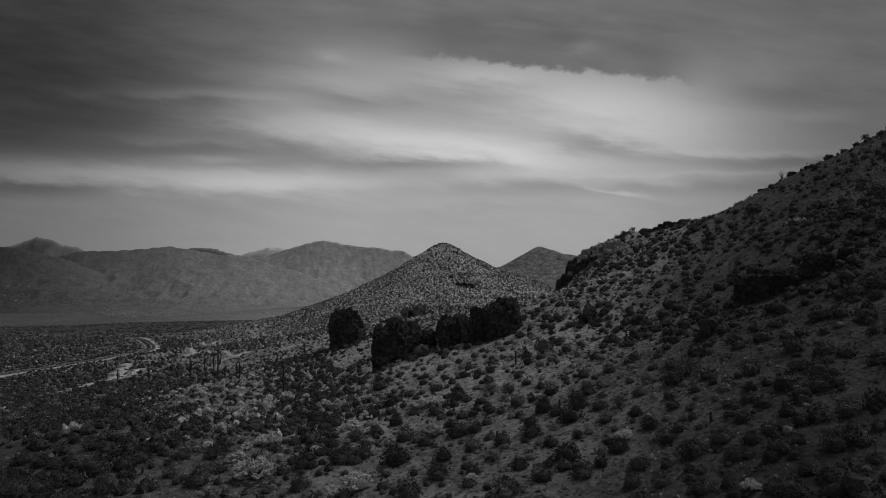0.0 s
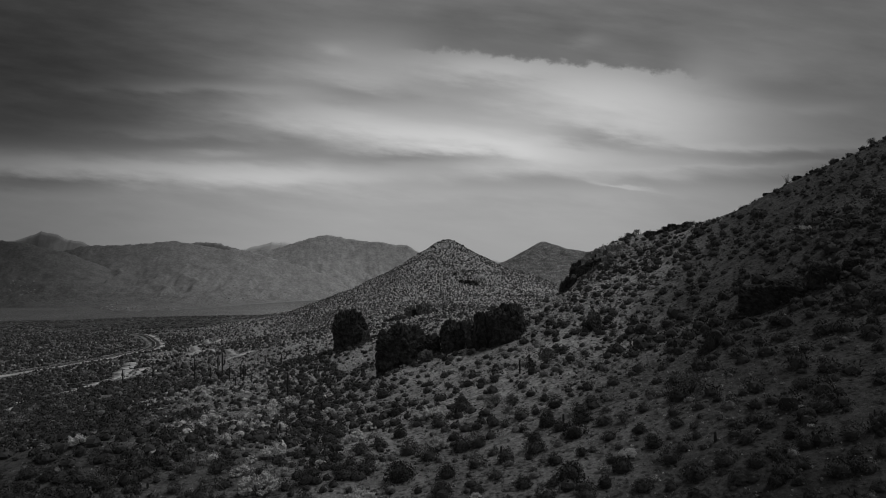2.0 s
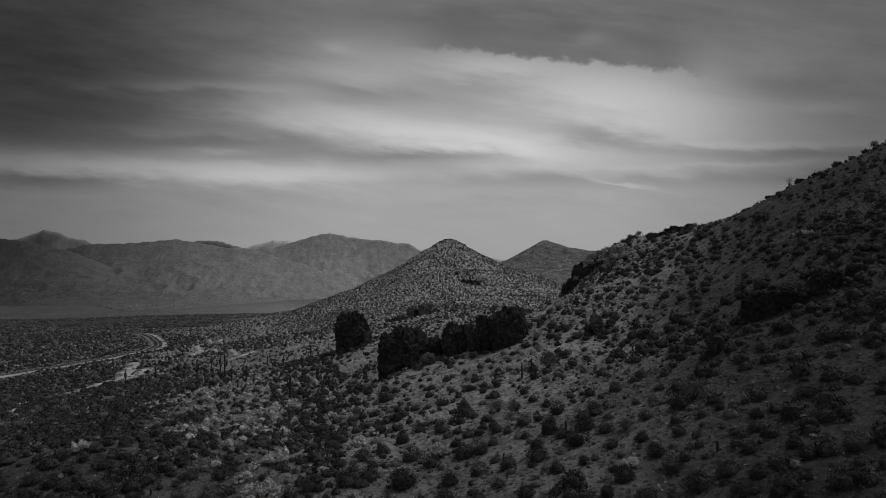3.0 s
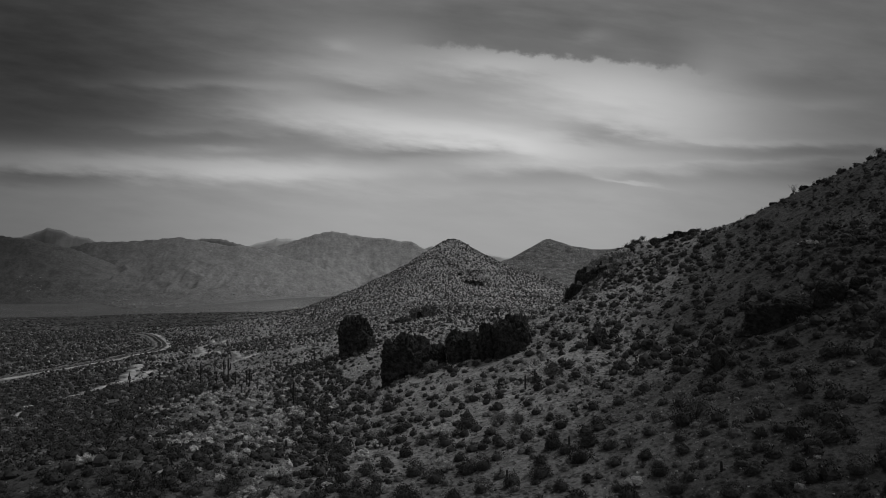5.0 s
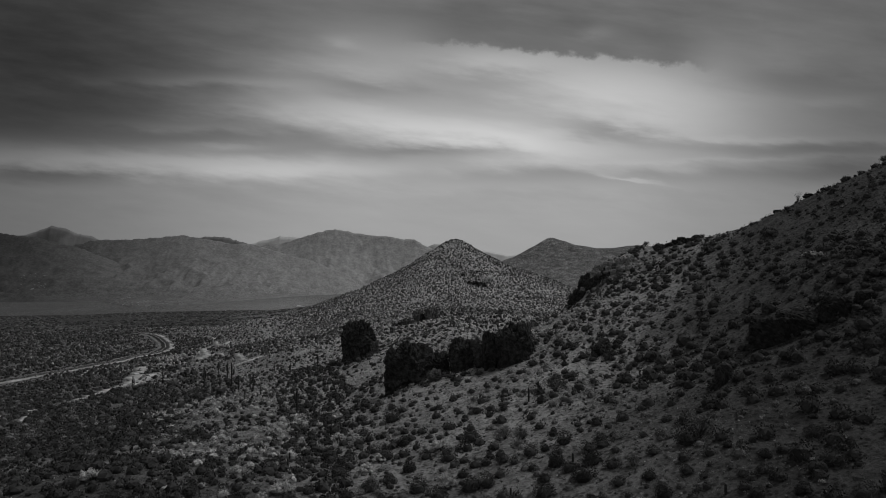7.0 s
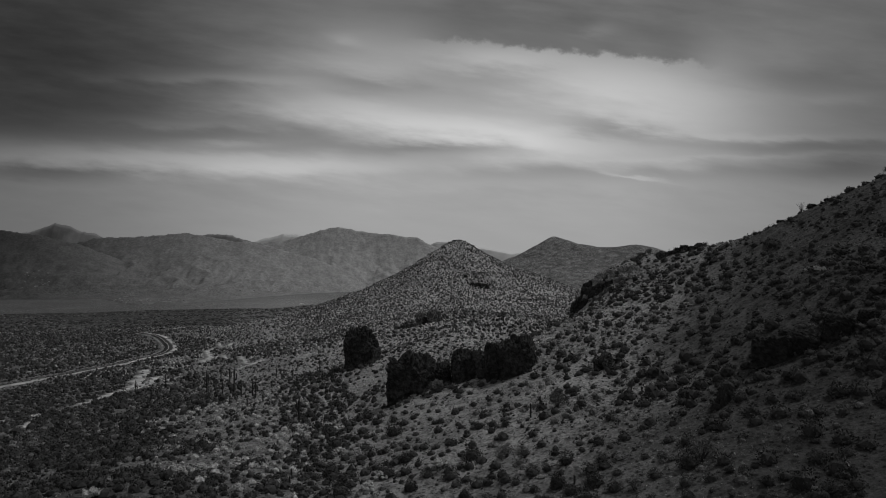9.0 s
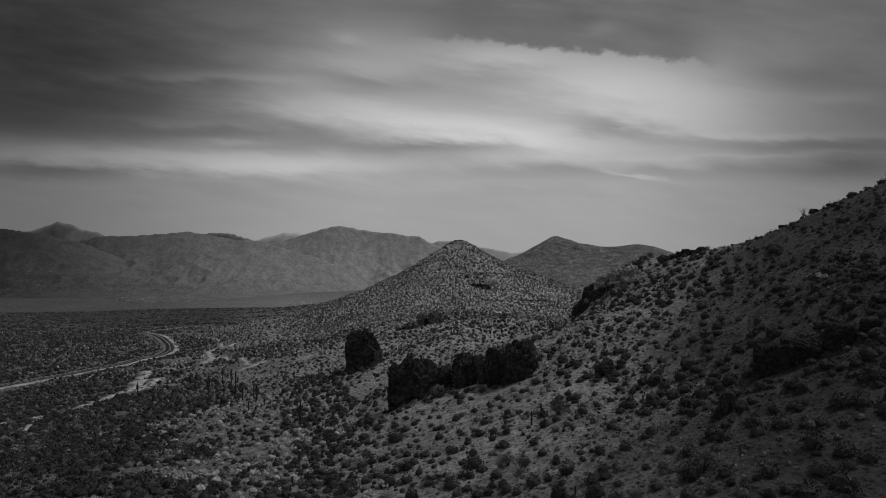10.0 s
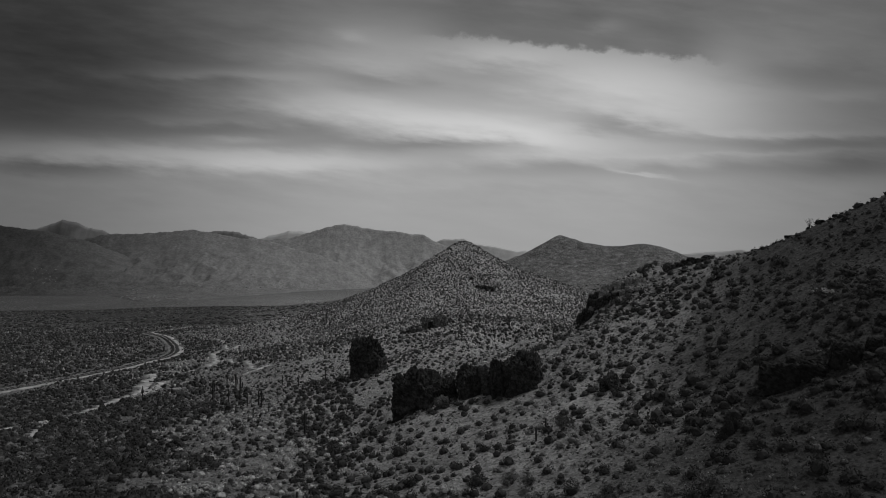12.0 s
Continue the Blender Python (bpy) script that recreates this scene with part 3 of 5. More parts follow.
# ---------------------------------------------------------------- boulders
def boulder_mesh(name, w, d, h, seed, material=VARNISH, cells=15, facets=9, crag=0.10, ragged=0.16, lean=0.0, tilt=0.16, worn=5.0, slant=0.0):
    """A weathered block: flat fracture faces with worn edges, cracked and pitted, with a ragged top. It stands on z = 0 and goes below it."""
    rng = random.Random(seed)
    planes = []
    for axis in ((1, 0, 0), (-1, 0, 0), (0, 1, 0), (0, -1, 0), (0, 0, 1), (0, 0, -1)):
        tip = Vector(axis) + Vector((rng.uniform(-tilt, tilt), rng.uniform(-tilt, tilt), rng.uniform(-0.6 * tilt, tilt)))
        planes.append((tip.normalized(), 1.0))
    for k in range(facets):
        tip = Vector((rng.uniform(-1, 1), rng.uniform(-1, 1), rng.uniform(-0.3, 1.0)))
        planes.append((tip.normalized(), rng.uniform(1.0, 1.26)))
    bm = bmesh.new()
    bmesh.ops.create_cube(bm, size=2.0)
    bmesh.ops.subdivide_edges(bm, edges=bm.edges[:], cuts=cells, use_grid_fill=True)
    off = Vector((seed * 3.7, seed * 1.9, seed * 5.3))
    size = min(w, d, h)
    for v in bm.verts:
        way = v.co.normalized()
        reach = min(off_by / max(way.dot(face), 0.05) for face, off_by in planes)
        reach = min(reach, 1.04 * (abs(way.x) ** worn + abs(way.y) ** worn + max(way.z, 0.0) ** worn) ** (-1 / worn) if way.z > -0.5 else reach)
        q = way * reach
        p = Vector((q.x * w / 2, q.y * d / 2, q.z * h / 2))
        f = p / size * 1.6 + off
        cell, _ = noise.voronoi(Vector((f.x, f.y, f.z * 0.8)) * 1.7)
        crack = min(cell[1] - cell[0], 0.16) / 0.16
        big = noise.fractal(f * 1.1, 1.0, 2.0, 3)
        small = noise.fractal(f * 5.0, 0.8, 2.1, 4)
        grow = 1 + crag * (big * 0.9 + small * 0.6 + (crack - 1) * 0.5)
        top = 1 + ragged * noise.fractal(Vector((f.x * 2.4, f.y * 2.4, 2.0)), 0.8, 2.0, 4) if q.z > 0.2 else 1
        v.co = Vector((p.x * grow + lean * p.z, p.y * grow, p.z * top * grow + h * 0.34 + slant * (p.x - w / 2) * max(q.z, 0)))
    for face in bm.faces:
        face.smooth = False
    me = bpy.data.meshes.new(name)
    bm.to_mesh(me)
    bm.free()
    me.materials.append(material)
    return me


def soup_post(h):
    bm = bmesh.new()
    bmesh.ops.create_cone(bm, cap_ends=True, segments=8, radius1=0.3, radius2=0.3, depth=h, matrix=Matrix.Translation((0, 0, h / 2)))
    me = bpy.data.meshes.new("post")
    bm.to_mesh(me)
    bm.free()
    me.materials.append(PAINT)
    return me


def gz(x, y):
    return float(ground_height(x, y))


def boulder(x, y, w, d, h, seed, label, turn=0.0, group="", sink=0.0, material=VARNISH, **more):
    ob = new("boulder", boulder_mesh("boulder", w, d, h / 0.84, seed, material, **more))
    ob.matrix_basis = pose(x, y, gz(x, y) - sink, 0, 0, turn)
    return tagged(ob, label, "boulder", group)


STACK = "boulder row on the slope"
boulder(-33.2, 311, 14.2, 12, 17.0, 3, "tall dark varnished boulder standing alone", 10, STACK, sink=1.5, cells=34, facets=14, crag=0.17, worn=3.4)
boulder(-27.2, 309, 4.4, 8, 6.5, 4, "weathered rock leaning on a tall boulder", 25, STACK, sink=0.5, material=GREY_ROCK, cells=20, crag=0.2)
boulder(-8.0, 219, 14.2, 10, 14.2, 7, "massive black boulder at the low end of a row", -6, STACK, sink=1.4, facets=4, cells=36, crag=0.15, ragged=0.22, tilt=0.05, worn=3.4, slant=0.15)
boulder(0.8, 221.5, 6.0, 9, 6.8, 8, "low black boulder split from its larger neighbour", 9, STACK, sink=0.8, facets=9, cells=24, crag=0.16)
boulder(-0.4, 211.5, 4.4, 3.0, 3.0, 9, "broken rock lying at the foot of black boulders", 30, STACK, material=GREY_ROCK, cells=14, crag=0.2)
boulder(8.0, 216.5, 7.2, 9, 9.2, 15, "dark blocky boulder in the middle of a row", 5, STACK, sink=0.6, cells=28, facets=12, crag=0.16, ragged=0.22, worn=3.4)
# paler weathered rock that stands in for the boulder's sunlit right face
boulder(12.0, 215.0, 4.0, 6, 8.0, 16, "weathered rock, made paler as the lit side of a dark boulder", 40, STACK, sink=0.6, material=GREY_ROCK, cells=20, crag=0.2)
boulder(16.0, 207.5, 4.4, 8, 10.0, 21, "dark pointed rock leaning on a larger boulder", 0, STACK, sink=0.6, facets=14, cells=24, crag=0.15)
boulder(21.8, 204.5, 9.4, 9, 10.9, 18, "massive black boulder at the high end of a row", 8, STACK, sink=0.9, facets=3, cells=34, crag=0.14, ragged=0.24, tilt=0.06, worn=4.0, slant=0.08)
boulder(25.6, 207.5, 3.8, 7, 9.4, 19, "weathered boulder behind a massive black one", 30, STACK, sink=0.5, material=GREY_ROCK, cells=20, crag=0.2)
OUTCROP = "outcrop below the conical hill"
for i, (x, y, w, d, h, dark) in enumerate([(-3.5, 492, 7, 8, 9.0, 0), (-8.5, 494, 6, 6, 6.2, 1), (-11.5, 495, 6, 6, 8.6, 0), (-1.0, 497, 6, 7, 9.6, 0), (-21.5, 490, 8, 6, 3.6, 1), (-27.0, 492, 6, 5, 2.6, 1), (-16.0, 492, 5, 5, 3.6, 0)]):
    boulder(x, y, w, d, h, 250 + i, "dark overhanging outcrop at the foot of the conical hill" if dark else "weathered pale-topped outcrop at the foot of the conical hill",
            35 * i, OUTCROP, sink=1.2, crag=0.22, ragged=0.3, cells=16, facets=12, material=VARNISH if dark else GREY_ROCK)
boulder(41.8, 177, 3.0, 3.0, 3.8, 31, "craggy weathered boulder among dark shrubs", 25, crag=0.3, ragged=0.4, sink=0.3, cells=18, facets=14, material=GREY_ROCK)
boulder(39.9, 176.4, 2.4, 2.2, 2.6, 32, "dark rock leaning on a craggy boulder", 60, crag=0.25, ragged=0.3, sink=0.3, cells=14, facets=12)
LEDGE = "dark ledge on the hillside"  # flat-topped blocks, one behind the other
boulder(66.8, 142, 7.0, 5, 5.2, 33, "black rock ledge on the shaded hillside", -14, LEDGE, sink=0.3, material=SHADED_ROCK, facets=4, crag=0.14)
boulder(72.2, 141, 7.0, 5, 4.4, 34, "black rock ledge on the shaded hillside", -10, LEDGE, sink=0.4, material=SHADED_ROCK, facets=4, crag=0.14)
boulder(78.8, 139, 5.2, 4.5, 4.2, 35, "black rock ledge on the shaded hillside", -16, LEDGE, sink=0.5, material=SHADED_ROCK, facets=4, crag=0.14)
boulder(85.0, 139, 3.4, 3, 1.6, 36, "low black rock ledge on the shaded hillside", -12, LEDGE, sink=0.4, material=SHADED_ROCK, facets=4, crag=0.14)
CLIFF = "crag at the nose of the spur"
rng = np.random.default_rng(41)
for i, (x, y, w, h) in enumerate([(59.5, 282.5, 4.2, 4.6), (60.2, 279, 4.0, 4.2), (61.5, 276, 3.8, 3.4), (63.6, 273.5, 3.6, 2.8), (66.0, 272, 3.2, 2.0), (60.8, 285.5, 4.0, 4.6), (62.4, 284, 3.4, 3.4), (57.2, 281.5, 4.6, 4.6), (56.2, 284, 4.2, 4.0), (57.6, 278, 3.8, 3.4)]):
    boulder(x, y, w, w, h, 131 + i, "black shaded cliff rock at the spur's end", -20 + 30 * i, CLIFF, sink=0.8, crag=0.2, cells=18, ragged=0.25, tilt=0.08)
for i, (x, y, w, h) in enumerate([(63.5, 281, 3.2, 2.6), (65.5, 284, 3.0, 2.2), (68.0, 282, 2.8, 1.8), (64.6, 277.5, 3.0, 2.2), (67.5, 275.5, 2.8, 1.8), (70.5, 279, 2.6, 1.6)]):
    boulder(x, y, w, w * 0.8, h, 181 + i, "tall craggy weathered cliff rock at the spur's end", 25 * i, CLIFF, sink=0.8, crag=0.2, cells=12, ragged=0.25, facets=12, material=STONE)
for i in range(26):  # broken rock, lower up the spur
    s = (i % 13) / 12 + rng.uniform(-0.04, 0.04)
    w = rng.uniform(1.8, 4.2) * (1 - 0.3 * s)
    boulder(59.5 + 17 * s + rng.uniform(-1.0, 1.0) + (i // 13) * 2, 279 - 17 * s + rng.uniform(-2, 2) + (i // 13) * 6, w, w * 0.9, w * rng.uniform(0.45, 0.8), 141 + i,
            "craggy weathered cliff rock at the spur's end", rng.uniform(0, 360), CLIFF, sink=0.4, crag=0.2, cells=8, material=STONE)
for i in range(30):  # the mottled face of the crag, above the slope's shrubs
    s, t = rng.random(), rng.random()
    w = rng.uniform(1.2, 2.9)
    boulder(58.5 + 10 * s + 3 * t, 262 + 16 * t - 2 * s, w, w * 0.9, w * rng.uniform(0.6, 1.0), 401 + i, "dark weathered rock jutting from the spur's end", rng.uniform(0, 360), CLIFF, sink=0.5, crag=0.22, ragged=0.25, cells=9,
            material=VARNISH if i % 3 == 0 else GREY_ROCK)
CREST = "rocks on the crest"
for i, (x, y, w, h) in enumerate([(86.0, 272, 3.0, 2.4), (88.6, 274, 2.4, 1.4), (91.2, 273, 2.4, 1.4), (93.2, 274, 2.2, 1.9), (95.6, 273, 3.0, 2.4), (98.2, 272, 2.2, 1.6), (101.5, 274, 3.0, 1.9)]):
    boulder(x, y, w, 3.0, h, 50 + i, "dark blocky rock on the skyline of the ridge", 53 * i, CREST, cells=9, crag=0.2, facets=12)
for i, (x, y, w, h) in enumerate([(118, 221, 2.0, 0.7), (122, 220, 1.6, 0.8), (129, 219, 2.2, 0.9), (133, 218, 1.6, 0.7), (111, 228, 2.2, 0.8), (145, 214, 2.0, 0.9)]):
    boulder(x, y, w, 1.8, h, 60 + i, "small dark rock on the skyline of the ridge", 25 * i, CREST, cells=6)
for i, (x, y, w, h) in enumerate([(39, 680, 6, 4.2), (43, 674, 7, 4.4), (47, 669, 6, 3.2), (34, 688, 5, 3.6), (46, 680, 5, 3.0), (40, 668, 4, 2.2), (29, 720, 5, 3.0)]):
    boulder(x, y, w, w * 0.7, h, 71 + i, "dark rock outcrop on the conical hill", 40 * i, "outcrop on the conical hill", sink=1.0, cells=12, crag=0.25, ragged=0.3)
for i, (x, y, w, h) in enumerate([(21, 855, 5, 1.7), (26.5, 858, 4, 1.3), (32, 860, 6, 1.4), (15, 852, 5, 1.5), (8, 838, 5, 1.8), (42, 848, 5, 1.7)]):
    boulder(x, y, w, w * 0.8, h, 271 + i, "weathered summit rock on the conical hill", 40 * i, "rocks on the cone's summit", sink=0.6, cells=8, crag=0.25, material=GREY_ROCK)


dock = tagged(new("floating_dock"), "pale floating dock by the lake shore", "dock")
dock.matrix_basis = pose(-506, 2722, LAKE + 0.4, 0, 0, 12)
for name, size, at in (("deck", (44, 5, 1.0), (0, 0, 0)), ("roof", (16, 8, 0.8), (-12, 5, 4.0)), ("walkway", (3, 24, 0.8), (18, -13, 0))):
    bm = bmesh.new()
    bmesh.ops.create_cube(bm, size=1.0, matrix=Matrix.Diagonal((*size, 1)))
    bmesh.ops.bevel(bm, geom=bm.edges[:], offset=0.15, segments=1, affect="EDGES")
    me = bpy.data.meshes.new(name)
    bm.to_mesh(me)
    bm.free()
    me.materials.append(PAINT)
    part(name, me, dock, m=pose(*at))
for at in ((-19, 2), (-5, 2), (-19, 8), (-5, 8)):
    part("post", soup_post(4.0), dock, m=pose(at[0], at[1], 0))


# ---------------------------------------------------------------- road and dry wash
def smooth_line(points, steps):
    """A curve through the points (Catmull-Rom), as an array of x, y."""
    p = np.array([points[0], *points, points[-1]], float)
    out = []
    for i in range(1, len(p) - 2):
        for s in np.linspace(0, 1, steps, endpoint=False):
            a, b, c, d = p[i - 1], p[i], p[i + 1], p[i + 2]
            out.append(0.5 * ((2 * b) + (c - a) * s + (2 * a - 5 * b + 4 * c - d) * s * s + (3 * b - a - 3 * c + d) * s ** 3))
    return np.array(out + [p[-2]])


def ribbon(name, line, left, right, lift, depth, material, ragged=0.0, seed=0):
    """A strip along a line between two offsets, level across, with a thickness that reaches into the ground."""
    tan = np.gradient(line, axis=0)
    tan /= np.linalg.norm(tan, axis=1)[:, None]
    side = np.stack([tan[:, 1], -tan[:, 0]], 1)
    s = np.arange(len(line)) * 0.7
    wl = left + ragged * (fbm(s, s * 0 + seed, 3, seed) - 0.5) * 2
    wr = right + ragged * (fbm(s, s * 0 + seed + 9, 3, seed + 4) - 0.5) * 2
    a, b = line + side * wl[:, None] if np.ndim(wl) else line, line + side * wr[:, None]
    z = ground_height(line[:, 0], line[:, 1])
    ker = np.ones(9) / 9
    z = np.convolve(np.pad(z, 4, mode="edge"), ker, "valid") + lift
    n = len(line)
    V = np.concatenate([np.column_stack([a, z]), np.column_stack([b, z]), np.column_stack([a, z - depth]), np.column_stack([b, z - depth])])
    i = np.arange(n - 1)
    quads = [np.stack([i + p, i + 1 + p, i + 1 + q, i + q], 1) for p, q in ((n, 0), (0, 2 * n), (3 * n, n))]
    return mesh_of(name, V, np.concatenate(quads), material)


ROAD_LINE = smooth_line([(-330, 326), (-285, 392), (-264.4, 424.5), (-248, 450), (-233, 478), (-222, 508), (-219, 544), (-225, 592), (-240, 636), (-260, 682),
                         (-290, 740), (-325, 800), (-362, 868), (-384, 930), (-388, 985), (-374, 1030), (-340, 1066)], 12)
road = tagged(new("road"), "winding two-lane asphalt road with pale gravel shoulders", "road", kind="structure")
part("shoulder", ribbon("shoulder", ROAD_LINE, -5.4, 7.4, 0.55, 3.0, SAND, 1.5, 5), road, "pale gravel shoulder")
part("carriageway", ribbon("carriageway", ROAD_LINE, -3.8, 3.8, 0.70, 0.3, ASPHALT), road, "dark asphalt carriageway")
for offset in (-3.4, 3.4):
    part("edge_line", ribbon("edge_line", ROAD_LINE, offset - 0.09, offset + 0.09, 0.72, 0.02, PAINT), road, "white edge line")
part("centre_line", ribbon("centre_line", ROAD_LINE, -0.22, 0.22, 0.72, 0.02, PAINT), road, "pale centre line")

WASH_LINES = [  # line, half width, seed
    (smooth_line([(-214, 300), (-204, 322), (-202.5, 333), (-196, 339), (-189, 342.5), (-183, 348.5), (-179, 356), (-176, 371)], 14), 2.0, 3),
    (smooth_line([(-176.5, 366), (-174.5, 384), (-173.6, 398), (-175.8, 416), (-180, 432), (-184, 446), (-188, 458)], 14), 2.4, 4),
    (smooth_line([(-170, 293), (-175, 303.5), (-182.8, 322), (-188.4, 338)], 14), 1.1, 7),
    (smooth_line([(-171, 384), (-167.5, 400), (-168.4, 418), (-166, 430)], 14), 2.0, 33),
    (smooth_line([(-162, 398), (-166, 412), (-172, 428)], 14), 1.2, 43),
    (smooth_line([(-159, 413.5), (-154.8, 418), (-152, 423)], 12), 0.9, 44),
    (smooth_line([(-156.5, 405), (-148.8, 402)], 12), 0.8, 45),
    (smooth_line([(-163.5, 450.5), (-158.5, 457.5)], 12), 1.0, 46),
    (smooth_line([(-178, 461), (-168, 453)], 12), 1.0, 47),
    (smooth_line([(-155, 468), (-157.4, 487), (-165, 514), (-178, 550), (-182.5, 580)], 12), 1.8, 13),
    (smooth_line([(-159, 488), (-152.5, 501), (-146, 488), (-139, 473)], 12), 1.0, 73),
    (smooth_line([(-225, 694), (-205, 658), (-188.5, 614), (-178, 587), (-172.6, 584), (-171, 601)], 12), 1.3, 63),
    (smooth_line([(-133, 478), (-127, 462), (-121, 447), (-117, 437)], 12), 1.3, 23),
    (smooth_line([(-119.5, 422.5), (-114, 430), (-107, 441)], 12), 1.0, 53),
]
for line, half, seed in WASH_LINES:
    wash = new("dry_wash", ribbon("dry_wash", line, -half, half, 0.45, 1.8, SAND, half * 1.9, seed))
    tagged(wash, "pale sandy bed of a dry desert wash", "dry wash", kind="structure")


# ---------------------------------------------------------------- plants
def unit(rng, n):
    v = rng.normal(size=(n, 3))
    return v / np.linalg.norm(v, axis=1)[:, None]


def leaf_cloud(rng, n, rx, rz, leaf, lobes=6, hollow=0.45, base=0.15):
    """Small leaf triangles gathered in several lobes of a bush of half width rx and height rz. Returns their corners."""
    ang = rng.uniform(0, 2 * math.pi, lobes)
    far = rng.uniform(0.15, 0.62, lobes) * rx
    mid = np.column_stack([far * np.cos(ang), far * np.sin(ang), rz * rng.uniform(0.38, 0.68, lobes)])
    rad = rng.uniform(0.36, 0.56, lobes)
    pick = rng.integers(0, lobes, n)
    r = hollow + (1 - hollow) * rng.random(n) ** 0.6
    p = mid[pick] + unit(rng, n) * (r * rad[pick])[:, None] * np.array([rx, rx, rz * 0.85])
    p[:, 2] = np.maximum(p[:, 2], base * rz * rng.random(n))
    a, b = unit(rng, n), unit(rng, n)
    s = leaf * rng.uniform(0.6, 1.4, n)[:, None]
    return np.stack([p + a * s, p - a * s * 0.5 + b * s * 0.8, p - a * s * 0.5 - b * s * 0.8], 1).reshape(-1, 3)


def mound(rng, n, leaf, rz=1.0, lumps=0.12, core=0.72, sides=8):
    """A dense rounded shrub of half width 1: leaf triangles over a lumpy dome, and a dark heart under them."""
    d = unit(rng, n)
    d[:, 2] = np.abs(d[:, 2]) * 1.02 - 0.02
    f = unit(rng, 7) * rng.uniform(2.0, 4.5, 7)[:, None]
    swell = 1 + lumps * np.sin(d @ f.T + rng.uniform(0, 6.28, 7)).sum(1) / 2.2
    out = np.where(rng.random(n) < 0.5, rng.uniform(0.60, 0.84, n), rng.uniform(0.74, 1.0, n))  # half fill the inside, half make the outline
    p = d * (swell * out)[:, None] * np.array([1, 1, rz])
    a = unit(rng, n)
    b = np.cross(a, unit(rng, n))
    s = leaf * rng.uniform(0.6, 1.4, n)[:, None]
    leaves = np.stack([p + a * s, p - a * s * 0.5 + b * s * 0.9, p - a * s * 0.5 - b * s * 0.9], 1).reshape(-1, 3)
    return np.concatenate([leaves, heart(rng, core, core * rz, sides)]) if core else leaves


def heart(rng, rx, rz, sides=8):
    """The dense round inside of a shrub."""
    a = np.arange(sides) * 2 * math.pi / sides
    rings = []
    for r, z, turn in ((0.86, -0.12, 0.0), (1.0, 0.34, 0.4), (0.72, 0.74, 0.8)):
        k = rng.uniform(0.9, 1.1, sides)
        rings.append(np.column_stack([np.cos(a + turn) * rx * r * k, np.sin(a + turn) * rx * r * k, rz * z * rng.uniform(0.92, 1.08, sides)]))
    p = np.concatenate(rings + [np.array([[0, 0, rz]])])
    i = np.arange(sides)
    j = (i + 1) % sides
    tris = [np.stack([i + o, j + o, i + o + sides], 1) for o in (0, sides)] + [np.stack([j + o, j + o + sides, i + o + sides], 1) for o in (0, sides)]
    tris.append(np.stack([i + 2 * sides, j + 2 * sides, np.full(sides, 3 * sides)], 1))
    return p[np.concatenate(tris)].reshape(-1, 3)


def dome(rng, rx, rz, sides=6):
    """A low lumpy dome, for the dense heart of a shrub and for shrubs far off."""
    a = np.arange(sides) * 2 * math.pi / sides
    k = rng.uniform(0.75, 1.2, (2, sides))
    lo = np.column_stack([np.cos(a) * rx * k[0], np.sin(a) * rx * k[0], np.full(sides, -0.1 * rz)])
    hi = np.column_stack([np.cos(a + 0.5) * rx * 0.80 * k[1], np.sin(a + 0.5) * rx * 0.80 * k[1], rz * 0.72 * rng.uniform(0.8, 1.15, sides)])
    tip = np.array([[rx * rng.uniform(-0.2, 0.2), rx * rng.uniform(-0.2, 0.2), rz]])
    i = np.arange(sides)
    j = (i + 1) % sides
    tris = np.concatenate([np.stack([i, j, sides + i], 1), np.stack([j, sides + j, sides + i], 1), np.stack([sides + i, sides + j, np.full(sides, 2 * sides)], 1)])
    return np.concatenate([lo, hi, tip])[tris].reshape(-1, 3)


def tube(points, radii, sides=6, ribs=0.0):
    """A closed tube along points; ribs pleats it like a cactus. Returns corners of triangles."""
    points, radii = np.array(points, float), np.array(radii, float)
    tan = np.gradient(points, axis=0)
    tan /= np.linalg.norm(tan, axis=1)[:, None] + 1e-9
    ref = np.array([0.31, 0.95, 0.05])
    u = np.cross(tan, ref)
    u /= np.linalg.norm(u, axis=1)[:, None]
    v = np.cross(tan, u)
    a = np.arange(sides) * 2 * math.pi / sides
    pleat = 1 + ribs * np.where(np.arange(sides) % 2 == 0, 1, -1)
    ring = points[:, None] + (u[:, None] * np.cos(a)[None, :, None] + v[:, None] * np.sin(a)[None, :, None]) * (radii[:, None] * pleat)[:, :, None]
    n = len(points)
    flat = np.concatenate([ring.reshape(-1, 3), points[-1:] + tan[-1:] * radii[-1] * 0.6])
    tris = []
    for k in range(n - 1):
        for i in range(sides):
            j = (i + 1) % sides
            p, q, r, s = k * sides + i, k * sides + j, (k + 1) * sides + j, (k + 1) * sides + i
            tris += [(p, q, r), (p, r, s)]
    for i in range(sides):
        tris.append(((n - 1) * sides + i, (n - 1) * sides + (i + 1) % sides, n * sides))
    return flat[np.array(tris)].reshape(-1, 3)


def clump(rng, domes=3, sides=5):
    """A shrub far off: a few rounded, lumpy domes grown into one another."""
    out = []
    for k in range(domes):
        a, far = rng.uniform(0, 2 * math.pi), (0.0 if domes == 1 else rng.uniform(0.25, 0.55))
        size = rng.uniform(0.5, 0.75) if domes > 1 else rng.uniform(0.85, 1.1)
        out.append(dome(rng, size, size * rng.uniform(1.0, 1.35), sides) + np.array([math.cos(a) * far, math.sin(a) * far, 0]))
    return np.concatenate(out)


